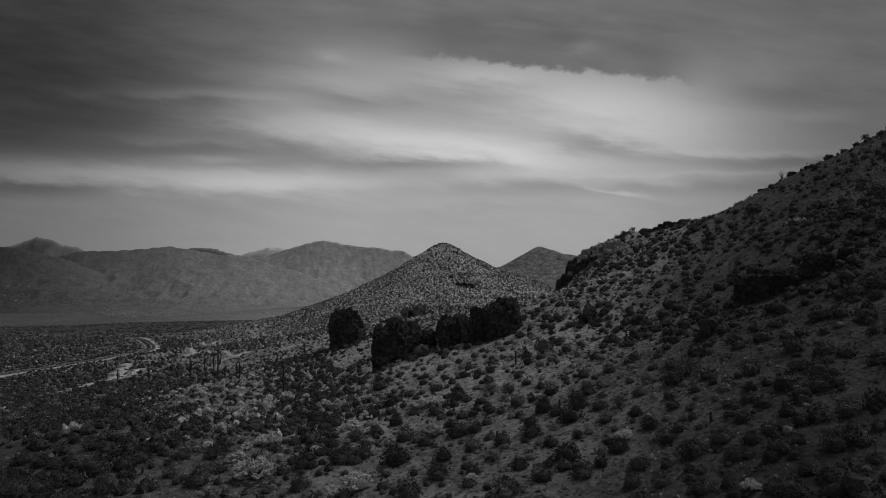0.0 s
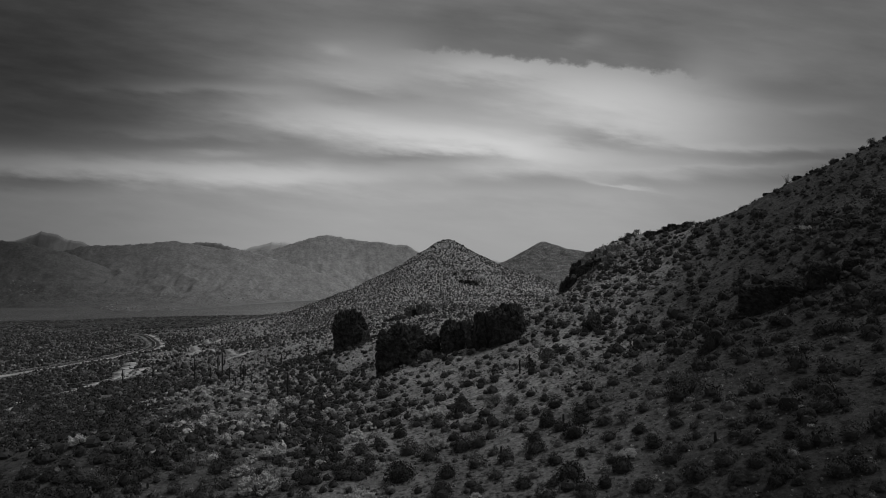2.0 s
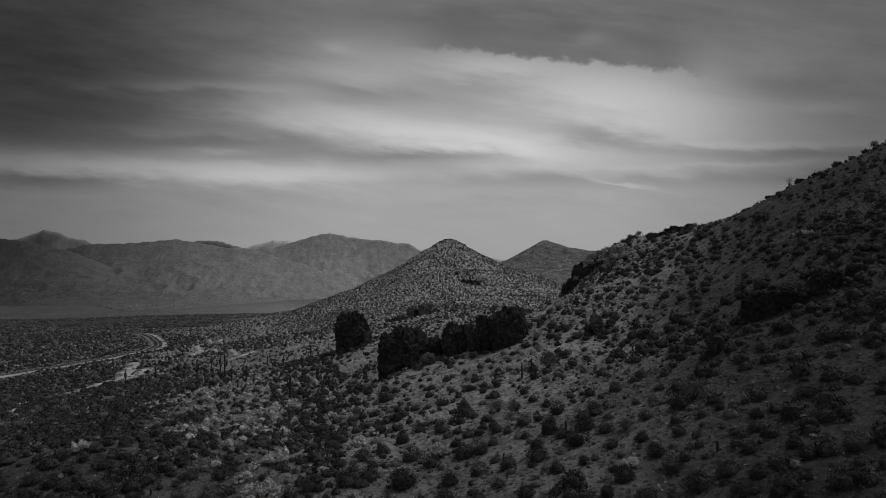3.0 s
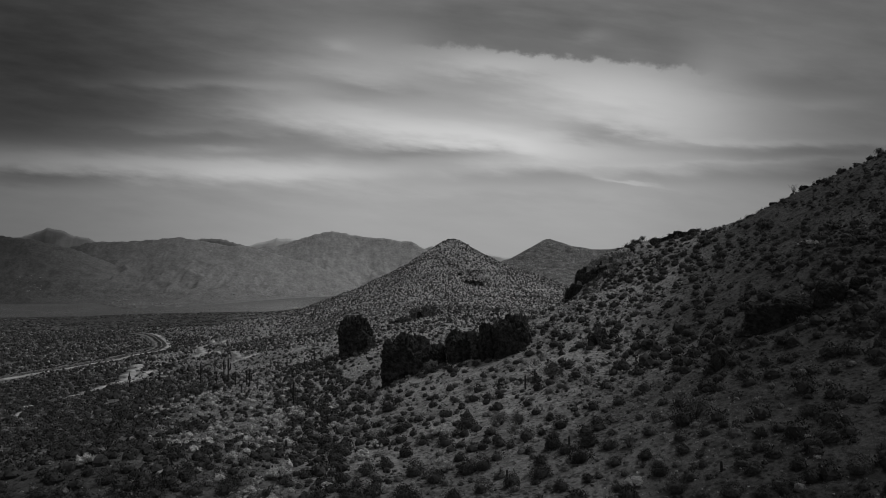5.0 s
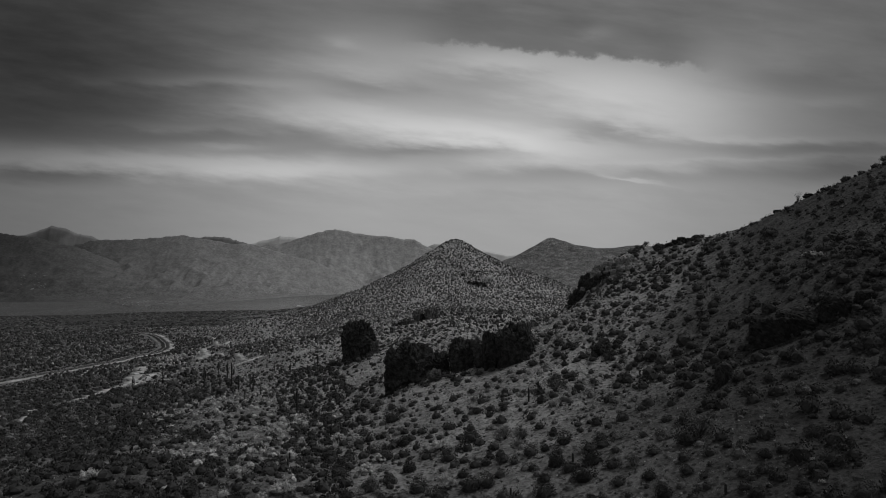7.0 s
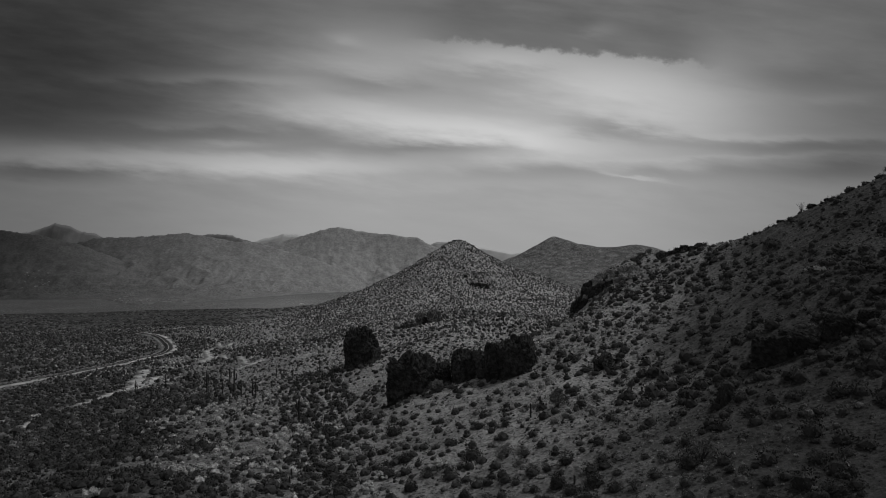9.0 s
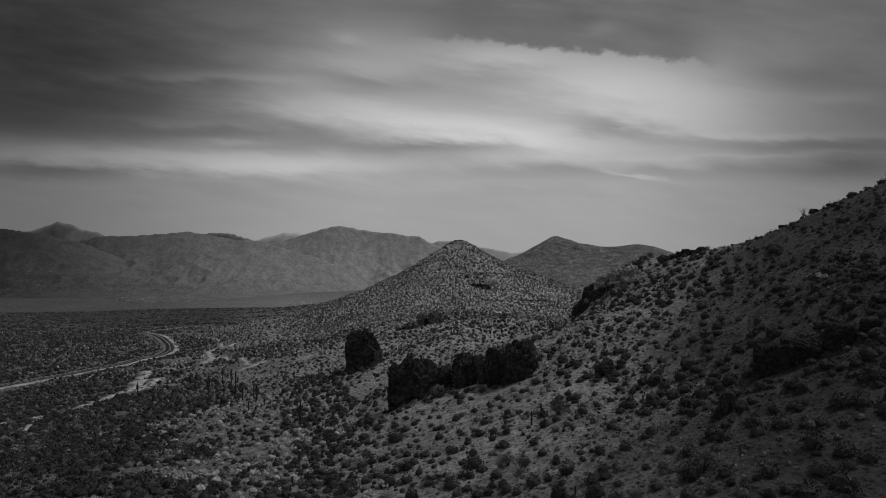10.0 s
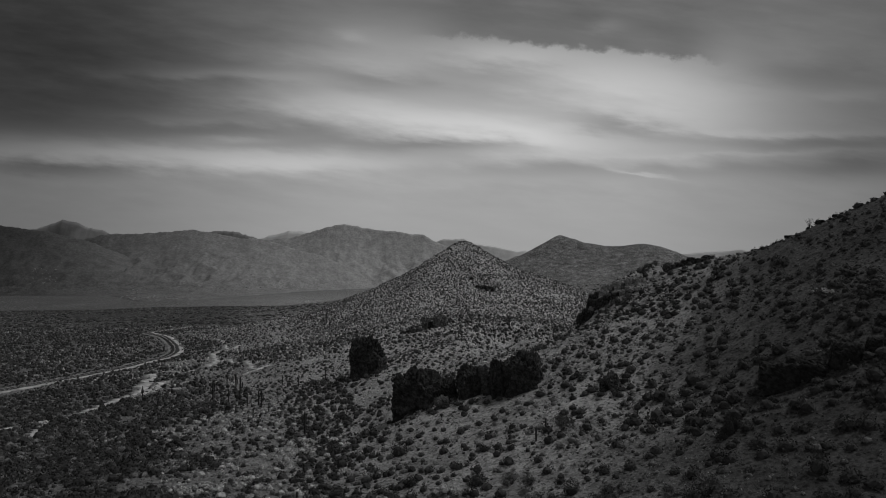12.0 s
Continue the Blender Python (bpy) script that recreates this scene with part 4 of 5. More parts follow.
def soup(name, corners, material):
    """A mesh from triangle corners, three rows to a triangle."""
    corners = np.asarray(corners)
    return mesh_of(name, corners, np.arange(len(corners)).reshape(-1, 3), material)


def limbs(rng, count, reach, height, thick, sides=4):
    out = []
    for k in range(count):
        a = k * 2 * math.pi / count + rng.uniform(-0.4, 0.4)
        d = np.array([math.cos(a), math.sin(a), 0]) * reach * rng.uniform(0.5, 1)
        h = height * rng.uniform(0.7, 1)
        pts = [(0, 0, -0.1), tuple(d * 0.35 + (0, 0, h * 0.4)), tuple(d + (0, 0, h))]
        out.append(tube(pts, [thick, thick * 0.7, thick * 0.3], sides))
    return np.concatenate(out)


RNG = np.random.default_rng(5)
SHRUB_LEAVES = [soup("foliage", mound(RNG, 1300, 0.054, rz=1.1, core=0.66, lumps=0.2, sides=9), LEAF) for k in range(6)]
SHRUB_STEMS = [soup("stems", limbs(RNG, 6, 0.5, 0.6, 0.035, 3), BARK) for k in range(2)]
GREY_LEAVES = [soup("foliage", leaf_cloud(RNG, 700, 1.0, 1.0, 0.05, 8, 0.25), GREY_LEAF) for k in range(3)]


def shrub(x, y, r, k, high=0.9, grey=False, label="dark rounded desert shrub on stony soil", group="shrubs on the slope"):
    ob = tagged(new("shrub"), label, "shrub", group)
    ob.matrix_basis = pose(x, y, gz(x, y) - 0.05, 0, 0, 137.5 * k) @ Matrix.Diagonal((r, r, r * high, 1))
    part("foliage", (GREY_LEAVES[k % 3] if grey else SHRUB_LEAVES[k % 6]), ob)
    part("stems", SHRUB_STEMS[k % 2], ob, "thin woody stems")
    return ob


# the shrubs nearest to the climb, one by one: x, y, half width
SHRUBS_MID = [(9.4, 161.2, 1.28), (14.9, 156.6, 1.00), (21.9, 133.2, 0.96), (23.0, 127.6, 1.42), (29.7, 131.6, 1.05), (28.8,
    124.0, 1.28), (30.9, 124.3, 0.59), (34.4, 130.9, 1.25), (35.0, 119.7, 0.76), (37.0, 116.9, 0.75), (33.9, 111.2, 1.06), (29.5,
    117.0, 0.84), (7.0, 143.9, 1.95), (9.9, 129.8, 1.03), (11.9, 126.7, 1.11), (16.8, 127.0, 1.42), (19.5, 127.0, 0.91), (20.0, 119.2,
    1.71), (21.6, 115.1, 1.38), (25.4, 115.5, 1.66), (27.7, 111.7, 1.33), (22.8, 109.9, 1.75), (26.9, 105.2, 0.92), (16.3, 120.0,
    1.05), (17.2, 113.5, 1.09), (4.6, 124.3, 1.19), (5.7, 117.4, 1.87), (8.3, 117.2, 1.40), (10.3, 112.0, 0.89), (12.0, 107.5, 1.54),
    (16.5, 108.5, 1.73)]
SHRUBS_FOOT = [(18.3, 101.9, 1.22), (22.5, 102.7, 0.98), (24.0, 102.8, 0.57), (25.3, 97.5, 0.78), (31.2, 104.0, 1.24), (31.3,
    97.8, 1.25), (3.0, 105.0, 1.51), (2.0, 98.7, 1.57), (7.3, 107.3, 1.28), (9.6, 100.1, 1.04), (6.6, 96.2, 1.15), (12.9, 95.5, 1.22),
    (16.6, 94.6, 0.90), (19.1, 95.7, 1.91), (15.0, 89.8, 1.43), (19.6, 88.1, 1.26), (22.7, 90.5, 1.08), (26.4, 87.1, 1.25), (25.8,
    93.8, 1.49), (10.5, 87.7, 1.75), (27.0, 80.6, 0.96)]
SHRUBS_SLOPE = [(39.1, 110.7, 1.76), (43.2, 105.0, 0.84), (46.5, 104.1, 0.58), (46.1, 99.1, 1.11), (44.1, 95.5, 1.14), (36.8,
    105.6, 1.01), (35.9, 101.5, 1.05), (36.6, 96.3, 0.77), (41.6, 96.1, 0.84), (40.9, 90.3, 1.08), (36.2, 92.9, 0.52), (31.7, 92.3,
    1.32), (36.5, 86.8, 1.38), (38.9, 83.6, 1.20), (32.6, 85.9, 1.71), (29.2, 85.1, 0.81), (34.7, 80.3, 0.58), (33.5, 79.0, 0.50),
    (29.7, 76.1, 1.21), (32.2, 73.2, 0.88)]
SHRUBS_UPHILL = [(41.7, 83.7, 0.80), (45.8, 88.4, 1.13), (45.2, 84.6, 1.21), (43.2, 84.7, 0.68), (42.8, 80.2, 0.83), (38.6, 78.4,
    1.12), (52.2, 92.6, 1.62), (56.5, 96.5, 0.77), (54.5, 101.7, 1.46), (50.1, 82.9, 1.19), (44.8, 76.3, 1.34), (39.7, 73.4, 0.88),
    (40.7, 71.0, 0.96), (36.7, 70.5, 1.69), (35.6, 71.8, 1.14), (39.9, 68.3, 1.09), (45.8, 71.6, 0.86), (52.8, 81.8, 0.65), (55.4,
    86.8, 0.55), (50.4, 77.6, 0.93)]
SHRUBS_GULLY = [(-22.7, 126.6, 1.21), (-18.4, 134.5, 2.14), (-13.0, 148.9, 1.07), (-9.9, 142.2, 1.93), (-6.7, 149.4, 1.55), (-8.1,
    127.4, 1.42), (-11.5, 123.7, 1.77), (-3.2, 122.0, 1.65), (0.6, 116.1, 1.76), (-5.1, 132.4, 1.58), (-4.1, 107.5, 2.14), (-9.6,
    112.7, 1.80), (-5.7, 104.7, 0.83), (2.0, 96.3, 1.38), (-18.5, 110.5, 1.59), (-17.4, 101.7, 1.62), (-21.9, 104.4, 0.67), (-16.8,
    166.2, 1.72), (-29.8, 195.7, 3.12), (-2.0, 138.0, 1.21), (2.3, 134.6, 1.50), (-22.4, 151.1, 2.41), (-2.0, 90.8, 1.81), (-12.9,
    110.9, 1.77), (-16.4, 191.7, 1.53), (-10.9, 175.6, 2.10)]
SHRUBS_KNOLL = [(-61.1, 116.1, 1.39), (-64.7, 117.8, 1.41), (-63.4, 113.2, 1.35), (-55.9, 114.5, 1.09), (-58.5, 111.2, 1.06),
    (-51.0, 112.4, 1.97), (-58.3, 104.9, 2.09), (-53.7, 104.4, 1.25), (-46.1, 104.4, 1.50), (-45.9, 118.2, 1.88), (-39.5, 118.1,
    1.41), (-38.6, 110.4, 1.06), (-33.3, 105.7, 1.85), (-42.4, 123.7, 1.97), (-34.2, 118.8, 1.70), (-37.3, 126.0, 1.30), (-40.3,
    129.4, 1.03), (-55.3, 121.9, 1.46)]
CHOLLAS = [(-25.2, 107.8, 3.01), (-9.1, 98.2, 2.35), (1.0, 140.3, 2.24), (1.6, 120.7, 1.92), (27.6, 97.3, 1.32), (34.0, 73.5,
    1.05), (-62.6, 130.0, 2.07), (-27.1, 126.5, 2.22), (18.0, 124.9, 0.70), (-8.0, 114.3, 1.37), (-12.0, 96.9, 1.54), (6.4, 94.0,
    0.82), (-51.7, 111.3, 0.89)]
PALO_VERDES = [(13.4, 138.8, 2.21), (16.6, 136.4, 1.85), (41.8, 111.8, 2.67), (26.9, 159.5, 3.18), (30.3, 109.6, 1.75)]
TAKEN = []
for k, (x, y, r) in enumerate(SHRUBS_MID + SHRUBS_FOOT + SHRUBS_SLOPE + SHRUBS_UPHILL + SHRUBS_GULLY + SHRUBS_KNOLL):
    r = min(r, 2.3)
    shrub(x, y, r * 1.1, k, 1.05 + 0.3 * ((k * 7) % 5) / 5)
    TAKEN.append((x, y, r))


def cholla(x, y, r, k, clumps_of=46, spines=44):
    """A teddy-bear cholla: a short dark trunk and many stubby pale joints."""
    rng = np.random.default_rng(300 + k)
    ob = tagged(new("cholla"), "pale spiny cholla cactus with stubby branching joints", "cactus", "chollas")
    ob.matrix_basis = pose(x, y, gz(x, y) - 0.05, 0, 0, 71 * k) @ Matrix.Diagonal((r, r, r, 1))
    part("trunk", soup("trunk", limbs(rng, 7, 0.55, 0.75, 0.06, 5), BARK), ob, "dark woody trunk")
    clumps = []
    for j in range(clumps_of):
        a, s = rng.uniform(0, 2 * math.pi), rng.random() ** 0.5
        mid = np.array([math.cos(a) * s * 0.82, math.sin(a) * s * 0.82, 0.22 + 0.72 * rng.random() * (1.1 - s * s * 0.7)])
        clumps.append(mound(rng, spines, 0.22, 1.0, 0.2, 0.72, 4) * rng.uniform(0.14, 0.25) * (46 / clumps_of) ** 0.3 + mid)
        for i in range(3 if clumps_of > 20 else 0):
            d = unit(rng, 1)[0] * 0.7 + np.array([math.cos(a) * s, math.sin(a) * s, 0.8])
            d *= rng.uniform(0.10, 0.18) / np.linalg.norm(d)
            clumps.append(tube([mid, mid + d, mid + d * 1.8], [0.05, 0.055, 0.03], 5))
    part("joints", soup("joints", np.concatenate(clumps), PALE_LEAF), ob, "pale spine-covered joints")
    return ob


for k, (x, y, r) in enumerate(CHOLLAS):
    cholla(x, y, r * 1.05, k)
    TAKEN.append((x, y, r))
HIGH_CHOLLAS = [(90.3, 171.5, 1.1), (90.9, 169.3, 1.2), (90.4, 167.4, 1.0), (90.3, 165.5, 1.1), (73.1, 249.5, 1.5), (71.7, 251.0, 1.3), (70.0, 255.5, 1.5), (68.4, 258.0, 1.2),
                (41.2, 201.5, 1.4), (39.2, 206.5, 1.3), (42.6, 197.0, 1.2), (43.8, 234.5, 1.4), (43.0, 240.5, 1.5), (45.5, 237.0, 1.2), (71.2, 202.5, 0.9)]
for k, (x, y, r) in enumerate(HIGH_CHOLLAS):  # along the upper slope and the spur
    cholla(x, y, r, 90 + k, 20, 26)
    TAKEN.append((x, y, r))
rng = np.random.default_rng(301)
for k in range(46):  # smaller ones down the gully
    y = rng.uniform(112, 260)
    x = y * rng.uniform(-0.40, -0.08) + rng.normal(0, 3)
    cholla(x, y, rng.uniform(0.8, 1.9), 40 + k, 18, 26)
    TAKEN.append((x, y, 1.2))


def palo_verde(x, y, r, k, high=1.0, label="airy grey-green desert tree with fine twigs"):
    rng = np.random.default_rng(500 + k)
    ob = tagged(new("palo_verde"), label, "tree", "palo verdes")
    ob.matrix_basis = pose(x, y, gz(x, y) - 0.05, 0, 0, 50 * k) @ Matrix.Diagonal((r, r, r * high, 1))
    part("trunk", soup("trunk", limbs(rng, 7, 0.6, 0.8, 0.05, 5), BARK), ob, "branching trunk")
    part("crown", soup("crown", leaf_cloud(rng, 1500, 1.0, 1.1, 0.05, 10, 0.2), GREY_LEAF), ob, "thin grey crown of twigs")
    return ob


for k, (x, y, r) in enumerate(PALO_VERDES):
    palo_verde(x, y, r * 1.1, k, 0.95)
    TAKEN.append((x, y, r))
palo_verde(139, 216.5, 1.5, 20, 1.5, "dark bushy tree on the crest of the hill")
for k, (x, y, r) in enumerate([(82.5, 288, 1.5), (86.0, 287.5, 1.7), (79.5, 288, 1.1), (103, 272, 1.6)]):
    palo_verde(x, y, r, 21 + k, 1.1, "bushy desert tree on the crest of the spur")
for k, (x, y, r) in enumerate([(61.5, 273, 1.0), (66.5, 271, 1.1), (73, 278, 1.4), (80, 281, 1.6)]):
    shrub(x, y, r, 960 + k, 0.9, label="dark shrub growing among the crags", group="shrubs at the crag")
# the low ones before the boulder row also stand in for its shadow
for k, (x, y, r, high) in enumerate([(51.6, 131.5, 1.3, 1.6), (53.2, 132.3, 1.25, 3.4), (54.6, 133, 1.1, 2.8), (55.8, 131, 1.2, 1.3), (45.2, 177, 1.6, 1.2), (-37, 302, 2.4, 0.9), (-28, 304, 2.2, 0.9), (16, 208, 2.0, 0.8), (0.5, 209, 1.7, 0.7),
                                   (4.5, 208, 2.0, 0.6), (8.5, 206, 1.8, 0.7), (12.5, 202, 1.6, 0.8), (-2.5, 206, 1.5, 0.6), (26.5, 193, 1.8, 0.8),
                                   (43.5, 173, 1.4, 0.9), (38.6, 174, 1.6, 0.8)]):
    shrub(x, y, r, 900 + k, high, label="tall dense dark shrub growing beside rock", group="tall shrubs")
    TAKEN.append((x, y, r))


def saguaro(x, y, h, k):
    """A ribbed column with a rounded top, and arms once it is tall."""
    rng = np.random.default_rng(700 + k)
    w = 0.15 + 0.015 * h
    plain_column = h < 6.7
    ob = tagged(new("saguaro"), "straight young saguaro cactus with no arms" if plain_column else "tall ribbed saguaro cactus with upturned arms",
                "cactus", "saguaros")
    ob.matrix_basis = pose(x, y, gz(x, y) - 0.1, 0, 0, rng.uniform(0, 360))
    zs = np.array([0, 0.1, 0.35, 0.7, 0.9, 0.97, 1.0]) * (h + 0.1)
    part("trunk", soup("trunk", tube([(0, 0, z) for z in zs], np.array([0.8, 0.85, 1, 1, 0.9, 0.62, 0.25]) * w, 16, 0.09), CACTUS), ob)
    if not plain_column:
        for j in range(int(rng.integers(2, 5))):
            a, z0, up = rng.uniform(0, 6.28), h * rng.uniform(0.35, 0.6), h * rng.uniform(0.15, 0.38)
            c, s, out = math.cos(a), math.sin(a), 0.55 + 0.04 * h
            line = [(c * w * 0.5, s * w * 0.5, z0), (c * out * 0.6, s * out * 0.6, z0 - 0.05), (c * out, s * out, z0 + 0.25),
                    (c * out * 1.05, s * out * 1.05, z0 + up * 0.6), (c * out * 1.05, s * out * 1.05, z0 + up)]
            part("arm", soup("arm", tube(line, np.array([0.55, 0.6, 0.66, 0.62, 0.3]) * w, 12, 0.09), CACTUS), ob)
    return ob


SAGUAROS = [(-111.5, 344.8, 11.2), (-101.7, 337.5, 6.6), (-121.7, 400.8, 6.9), (-110.8, 380.7, 9.1), (-93.9, 329.4, 12.1), (-82.7, 300.6, 6.5),
            (-78.7, 303.4, 6.6), (-75.8, 297.1, 7.1), (-70.4, 263.9, 4.3), (-67.5, 332.5, 4.3), (-54.9, 307.3, 4.0), (-47.2, 241.8, 5.2),
            (-31.0, 151.3, 1.6), (-151.3, 397.0, 6.9), (-68.8, 281.1, 2.7), (-160.7, 380.4, 7.9), (-45.7, 235.6, 7.9), (23.6, 163.4, 2.6),
            (20.6, 157.5, 3.2), (38.0, 93.3, 1.4), (22.8, 118.7, 1.4), (11.7, 112.3, 1.1), (-43.6, 112.8, 1.0), (-29.6, 142.7, 1.8)]
for k, (x, y, h) in enumerate(SAGUAROS):
    saguaro(x, y, h, k)
rng = np.random.default_rng(77)
for k in range(24):  # more of them, scattered over the plain and the foot of the hills
    y = rng.uniform(300, 760)
    x = rng.uniform(-0.42, 0.12) * y
    saguaro(x, y, rng.uniform(2.8, 6.0), 60 + k)


def ocotillo(x, y, h, k):
    rng = np.random.default_rng(900 + k)
    ob = tagged(new("ocotillo"), "spindly ocotillo with bare whip-like stems", "shrub", "ocotillos")
    ob.matrix_basis = pose(x, y, gz(x, y) - 0.05)
    for j in range(11):
        a, lean = rng.uniform(0, 6.28), rng.uniform(0.15, 0.75)
        c, s = math.cos(a) * lean * h, math.sin(a) * lean * h
        part("stem", soup("stem", tube([(0, 0, 0), (c * 0.4, s * 0.4, h * 0.5), (c, s, h * rng.uniform(0.8, 1))], [0.05, 0.04, 0.02], 4), BARK), ob)
    return ob


for k, (x, y, h) in enumerate([(114, 220.5, 3.4), (52, 205, 2.5), (66, 240, 2.6)]):
    ocotillo(x, y, h, k)


# ---------------------------------------------------------------- scrub too plentiful to count
def spread(x0, x1, y0, y1, cell, seed, keep=1.0, fan=None, patch=22):
    """Places on a jittered grid, thinned by a patchy noise."""
    g = np.random.default_rng(seed)
    gx, gy = np.meshgrid(np.arange(x0, x1, cell), np.arange(y0, y1, cell))
    x = (gx + g.uniform(-0.5, 0.5, gx.shape) * cell).ravel()
    y = (gy + g.uniform(-0.5, 0.5, gy.shape) * cell).ravel()
    ok = g.random(x.shape) < keep * np.clip(1.0 + 4.0 * (fbm(x / patch, y / patch, 4, seed) - 0.48), 0.2, 1.5)
    if fan:
        ok &= np.abs(x) < fan * np.abs(y) + 25
    for line, half, _ in WASH_LINES + [(ROAD_LINE, 15.0, 0)]:
        lo, hi = line.min(0) - 20, line.max(0) + 20
        near = np.where(ok & (x > lo[0]) & (x < hi[0]) & (y > lo[1]) & (y < hi[1]))[0]
        if len(near):
            d = np.sqrt(((np.column_stack([x, y])[near, None] - line[None, ::2]) ** 2).sum(-1)).min(1)
            ok[near[d < half * 1.1 + 1.8]] = False
    ok &= ground_height(x, y) > 1.5
    return x[ok], y[ok], g


def clear_of(x, y, places, gap=0.8):
    ok = np.ones(len(x), bool)
    for px, py, r in places:
        ok &= (x - px) ** 2 + (y - py) ** 2 > (r * 0.9 + gap) ** 2
    return x[ok], y[ok]


def scatter(name, label, x, y, g, templates, size, material, squash=(0.9, 1.3), category="scrub"):
    """Many copies of a few plants in one mesh."""
    r = size[0] + (size[1] - size[0]) * g.random(len(x)) ** 1.6
    r = r * np.where((y < 330) & (y > 50), 1 - 0.1 * sstep(75, 105, x), 1)  # stunted higher up the hill
    a = g.uniform(0, 2 * math.pi, len(x))
    sq = g.uniform(*squash, len(x))
    z = ground_height(x, y) - 0.04
    pick = g.integers(0, len(templates), len(x))
    chunks = []
    kinds = [(k, t, y < 1e9) for k, t in enumerate(templates)]
    if templates is MEDIUM:  # fewer leaves on those far off
        kinds = [(k, t, y < 125) for k, t in enumerate(MEDIUM)] + [(k, t, y >= 125) for k, t in enumerate(MIDDLE)]
    if templates is MIDDLE:
        kinds = [(k, t, y < 380) for k, t in enumerate(MIDDLE)] + [(k, t, y >= 380) for k, t in enumerate(COARSE)]
    if templates is COARSE:
        kinds = [(k, t, y < 440) for k, t in enumerate(COARSE)] + [(k, t, y >= 440) for k, t in enumerate(FAR)]
    for k, t, which in kinds:
        s = np.where((pick == k) & which)[0]
        if not len(s):
            continue
        c, n = np.cos(a[s])[:, None] * r[s, None], np.sin(a[s])[:, None] * r[s, None]
        px = t[None, :, 0] * c - t[None, :, 1] * n + x[s, None]
        py = t[None, :, 0] * n + t[None, :, 1] * c + y[s, None]
        pz = t[None, :, 2] * (r[s] * sq[s])[:, None] + z[s, None]
        chunks.append(np.stack([px, py, pz], -1).reshape(-1, 3))
    ob = new(name, soup(name, np.concatenate(chunks), material))
    return tagged(ob, label, category, kind="stuff")


T = np.random.default_rng(9)
MEDIUM = [mound(T, 230, 0.098, rz=1.1, core=0.68, lumps=0.2, sides=7) for k in range(8)]
MIDDLE = [mound(T, 60, 0.15, rz=1.1, core=0.74, lumps=0.2, sides=6) for k in range(8)]
AIRY = [leaf_cloud(T, 105, 1.0, 1.0, 0.12, 7, 0.2) for k in range(5)]
COARSE = [np.concatenate([clump(T, 2, 5) * 0.86, mound(T, 12, 0.2, rz=1.1, core=0)]) for k in range(8)]
BRUSH = [mound(T, 16, 0.22, rz=1.0, core=0.6, sides=3) for k in range(8)]
TUFTS = [leaf_cloud(T, 9, 1.0, 0.9, 0.36, 3, 0.2) for k in range(5)]
FAR = [clump(T, 1, 4) for k in range(8)] + [clump(T, 1, 5) for k in range(4)]

x, y, g = spread(-150, 150, 55, 250, 3.1, 11, 0.30, 0.75)
x, y = clear_of(x, y, TAKEN, 0.9)
few = np.where((y < 150) & (x > -75))[0][:150]
for k, i in enumerate(few):
    shrub(x[i], y[i], 0.55 + 1.0 * g.random() ** 1.7, 2000 + k, 1.0 + 0.35 * g.random())
rest = np.setdiff1d(np.arange(len(x)), few)
scatter("dark_scrub", "dark rounded shrubs over the stony slope", x[rest], y[rest], g, MEDIUM, (0.5, 1.7), LEAF_STUFF)
x, y, g = spread(-150, -25, 70, 260, 2.9, 31, 0.72, 0.72)
open_ground = x > -0.40 * y + 8 * np.sin(y / 17)
x, y = x[~open_ground], y[~open_ground]
scatter("dark_scrub", "dense dark shrubs over the low ground", x, y, g, MEDIUM, (0.7, 2.2), LEAF_STUFF)
x, y, g = spread(-95, 5, 95, 260, 2.7, 36, 0.36, 0.72)
gully = x > -0.42 * y
x, y = clear_of(x[gully], y[gully], TAKEN, 0.3)
scatter("dark_scrub", "dark shrubs crowding the gully", x, y, g, MEDIUM, (0.4, 1.5), LEAF_STUFF)
x, y, g = spread(-80, -8, 110, 330, 2.6, 51, 0.5, 0.72)
bed = np.abs(x + 0.165 * y + 4 * np.sin(y / 19)) < 0.055 * y
x, y = clear_of(x[bed], y[bed], TAKEN, 0.3)
scatter("dark_scrub", "thick dark shrubs along the bed of the gully", x, y, g, MEDIUM, (0.6, 2.0), LEAF_STUFF)
x, y, g = spread(28, 170, 120, 310, 2.5, 37, 0.30, 0.66)
bare = ((x - 62) / 6) ** 2 + ((y - 277) / 8) ** 2 < 1
bare |= ((x > 100) & (y > 206)) | (x < 72) & (y < 205) & ((y < 145) | (g.random(len(x)) < 0.4))
x, y = x[~bare], y[~bare]
scatter("dark_scrub", "dark shrubs on the upper slope", x, y, g, MIDDLE, (0.55, 2.0), LEAF_STUFF)
x, y, g = spread(28, 170, 130, 310, 2.2, 38, 0.7, 0.66)
ashen = g.random(len(x)) < 0.42
scatter("grey_scrub", "small grey shrubs on the upper slope", x[ashen], y[ashen], g, BRUSH, (0.3, 0.9), GREY_STUFF)
scatter("dark_scrub", "small dark brush on the upper slope", x[~ashen], y[~ashen], g, BRUSH, (0.3, 0.9), LEAF_STUFF)
x, y, g = spread(-150, 70, 55, 250, 3.2, 12, 0.24, 0.75)
scatter("grey_scrub", "soft grey shrubs over the stony slope", x, y, g, MEDIUM, (0.4, 1.3), GREY_STUFF)
x, y, g = spread(-110, -14, 118, 300, 3.0, 32, 0.34, 0.75)
open_ground = (x > -0.42 * y) & (x < -0.13 * y)
x, y = x[open_ground], y[open_ground]
scatter("pale_scrub", "pale brittle shrubs over the low ground", x, y, g, MEDIUM, (0.5, 1.6), PALE_STUFF)
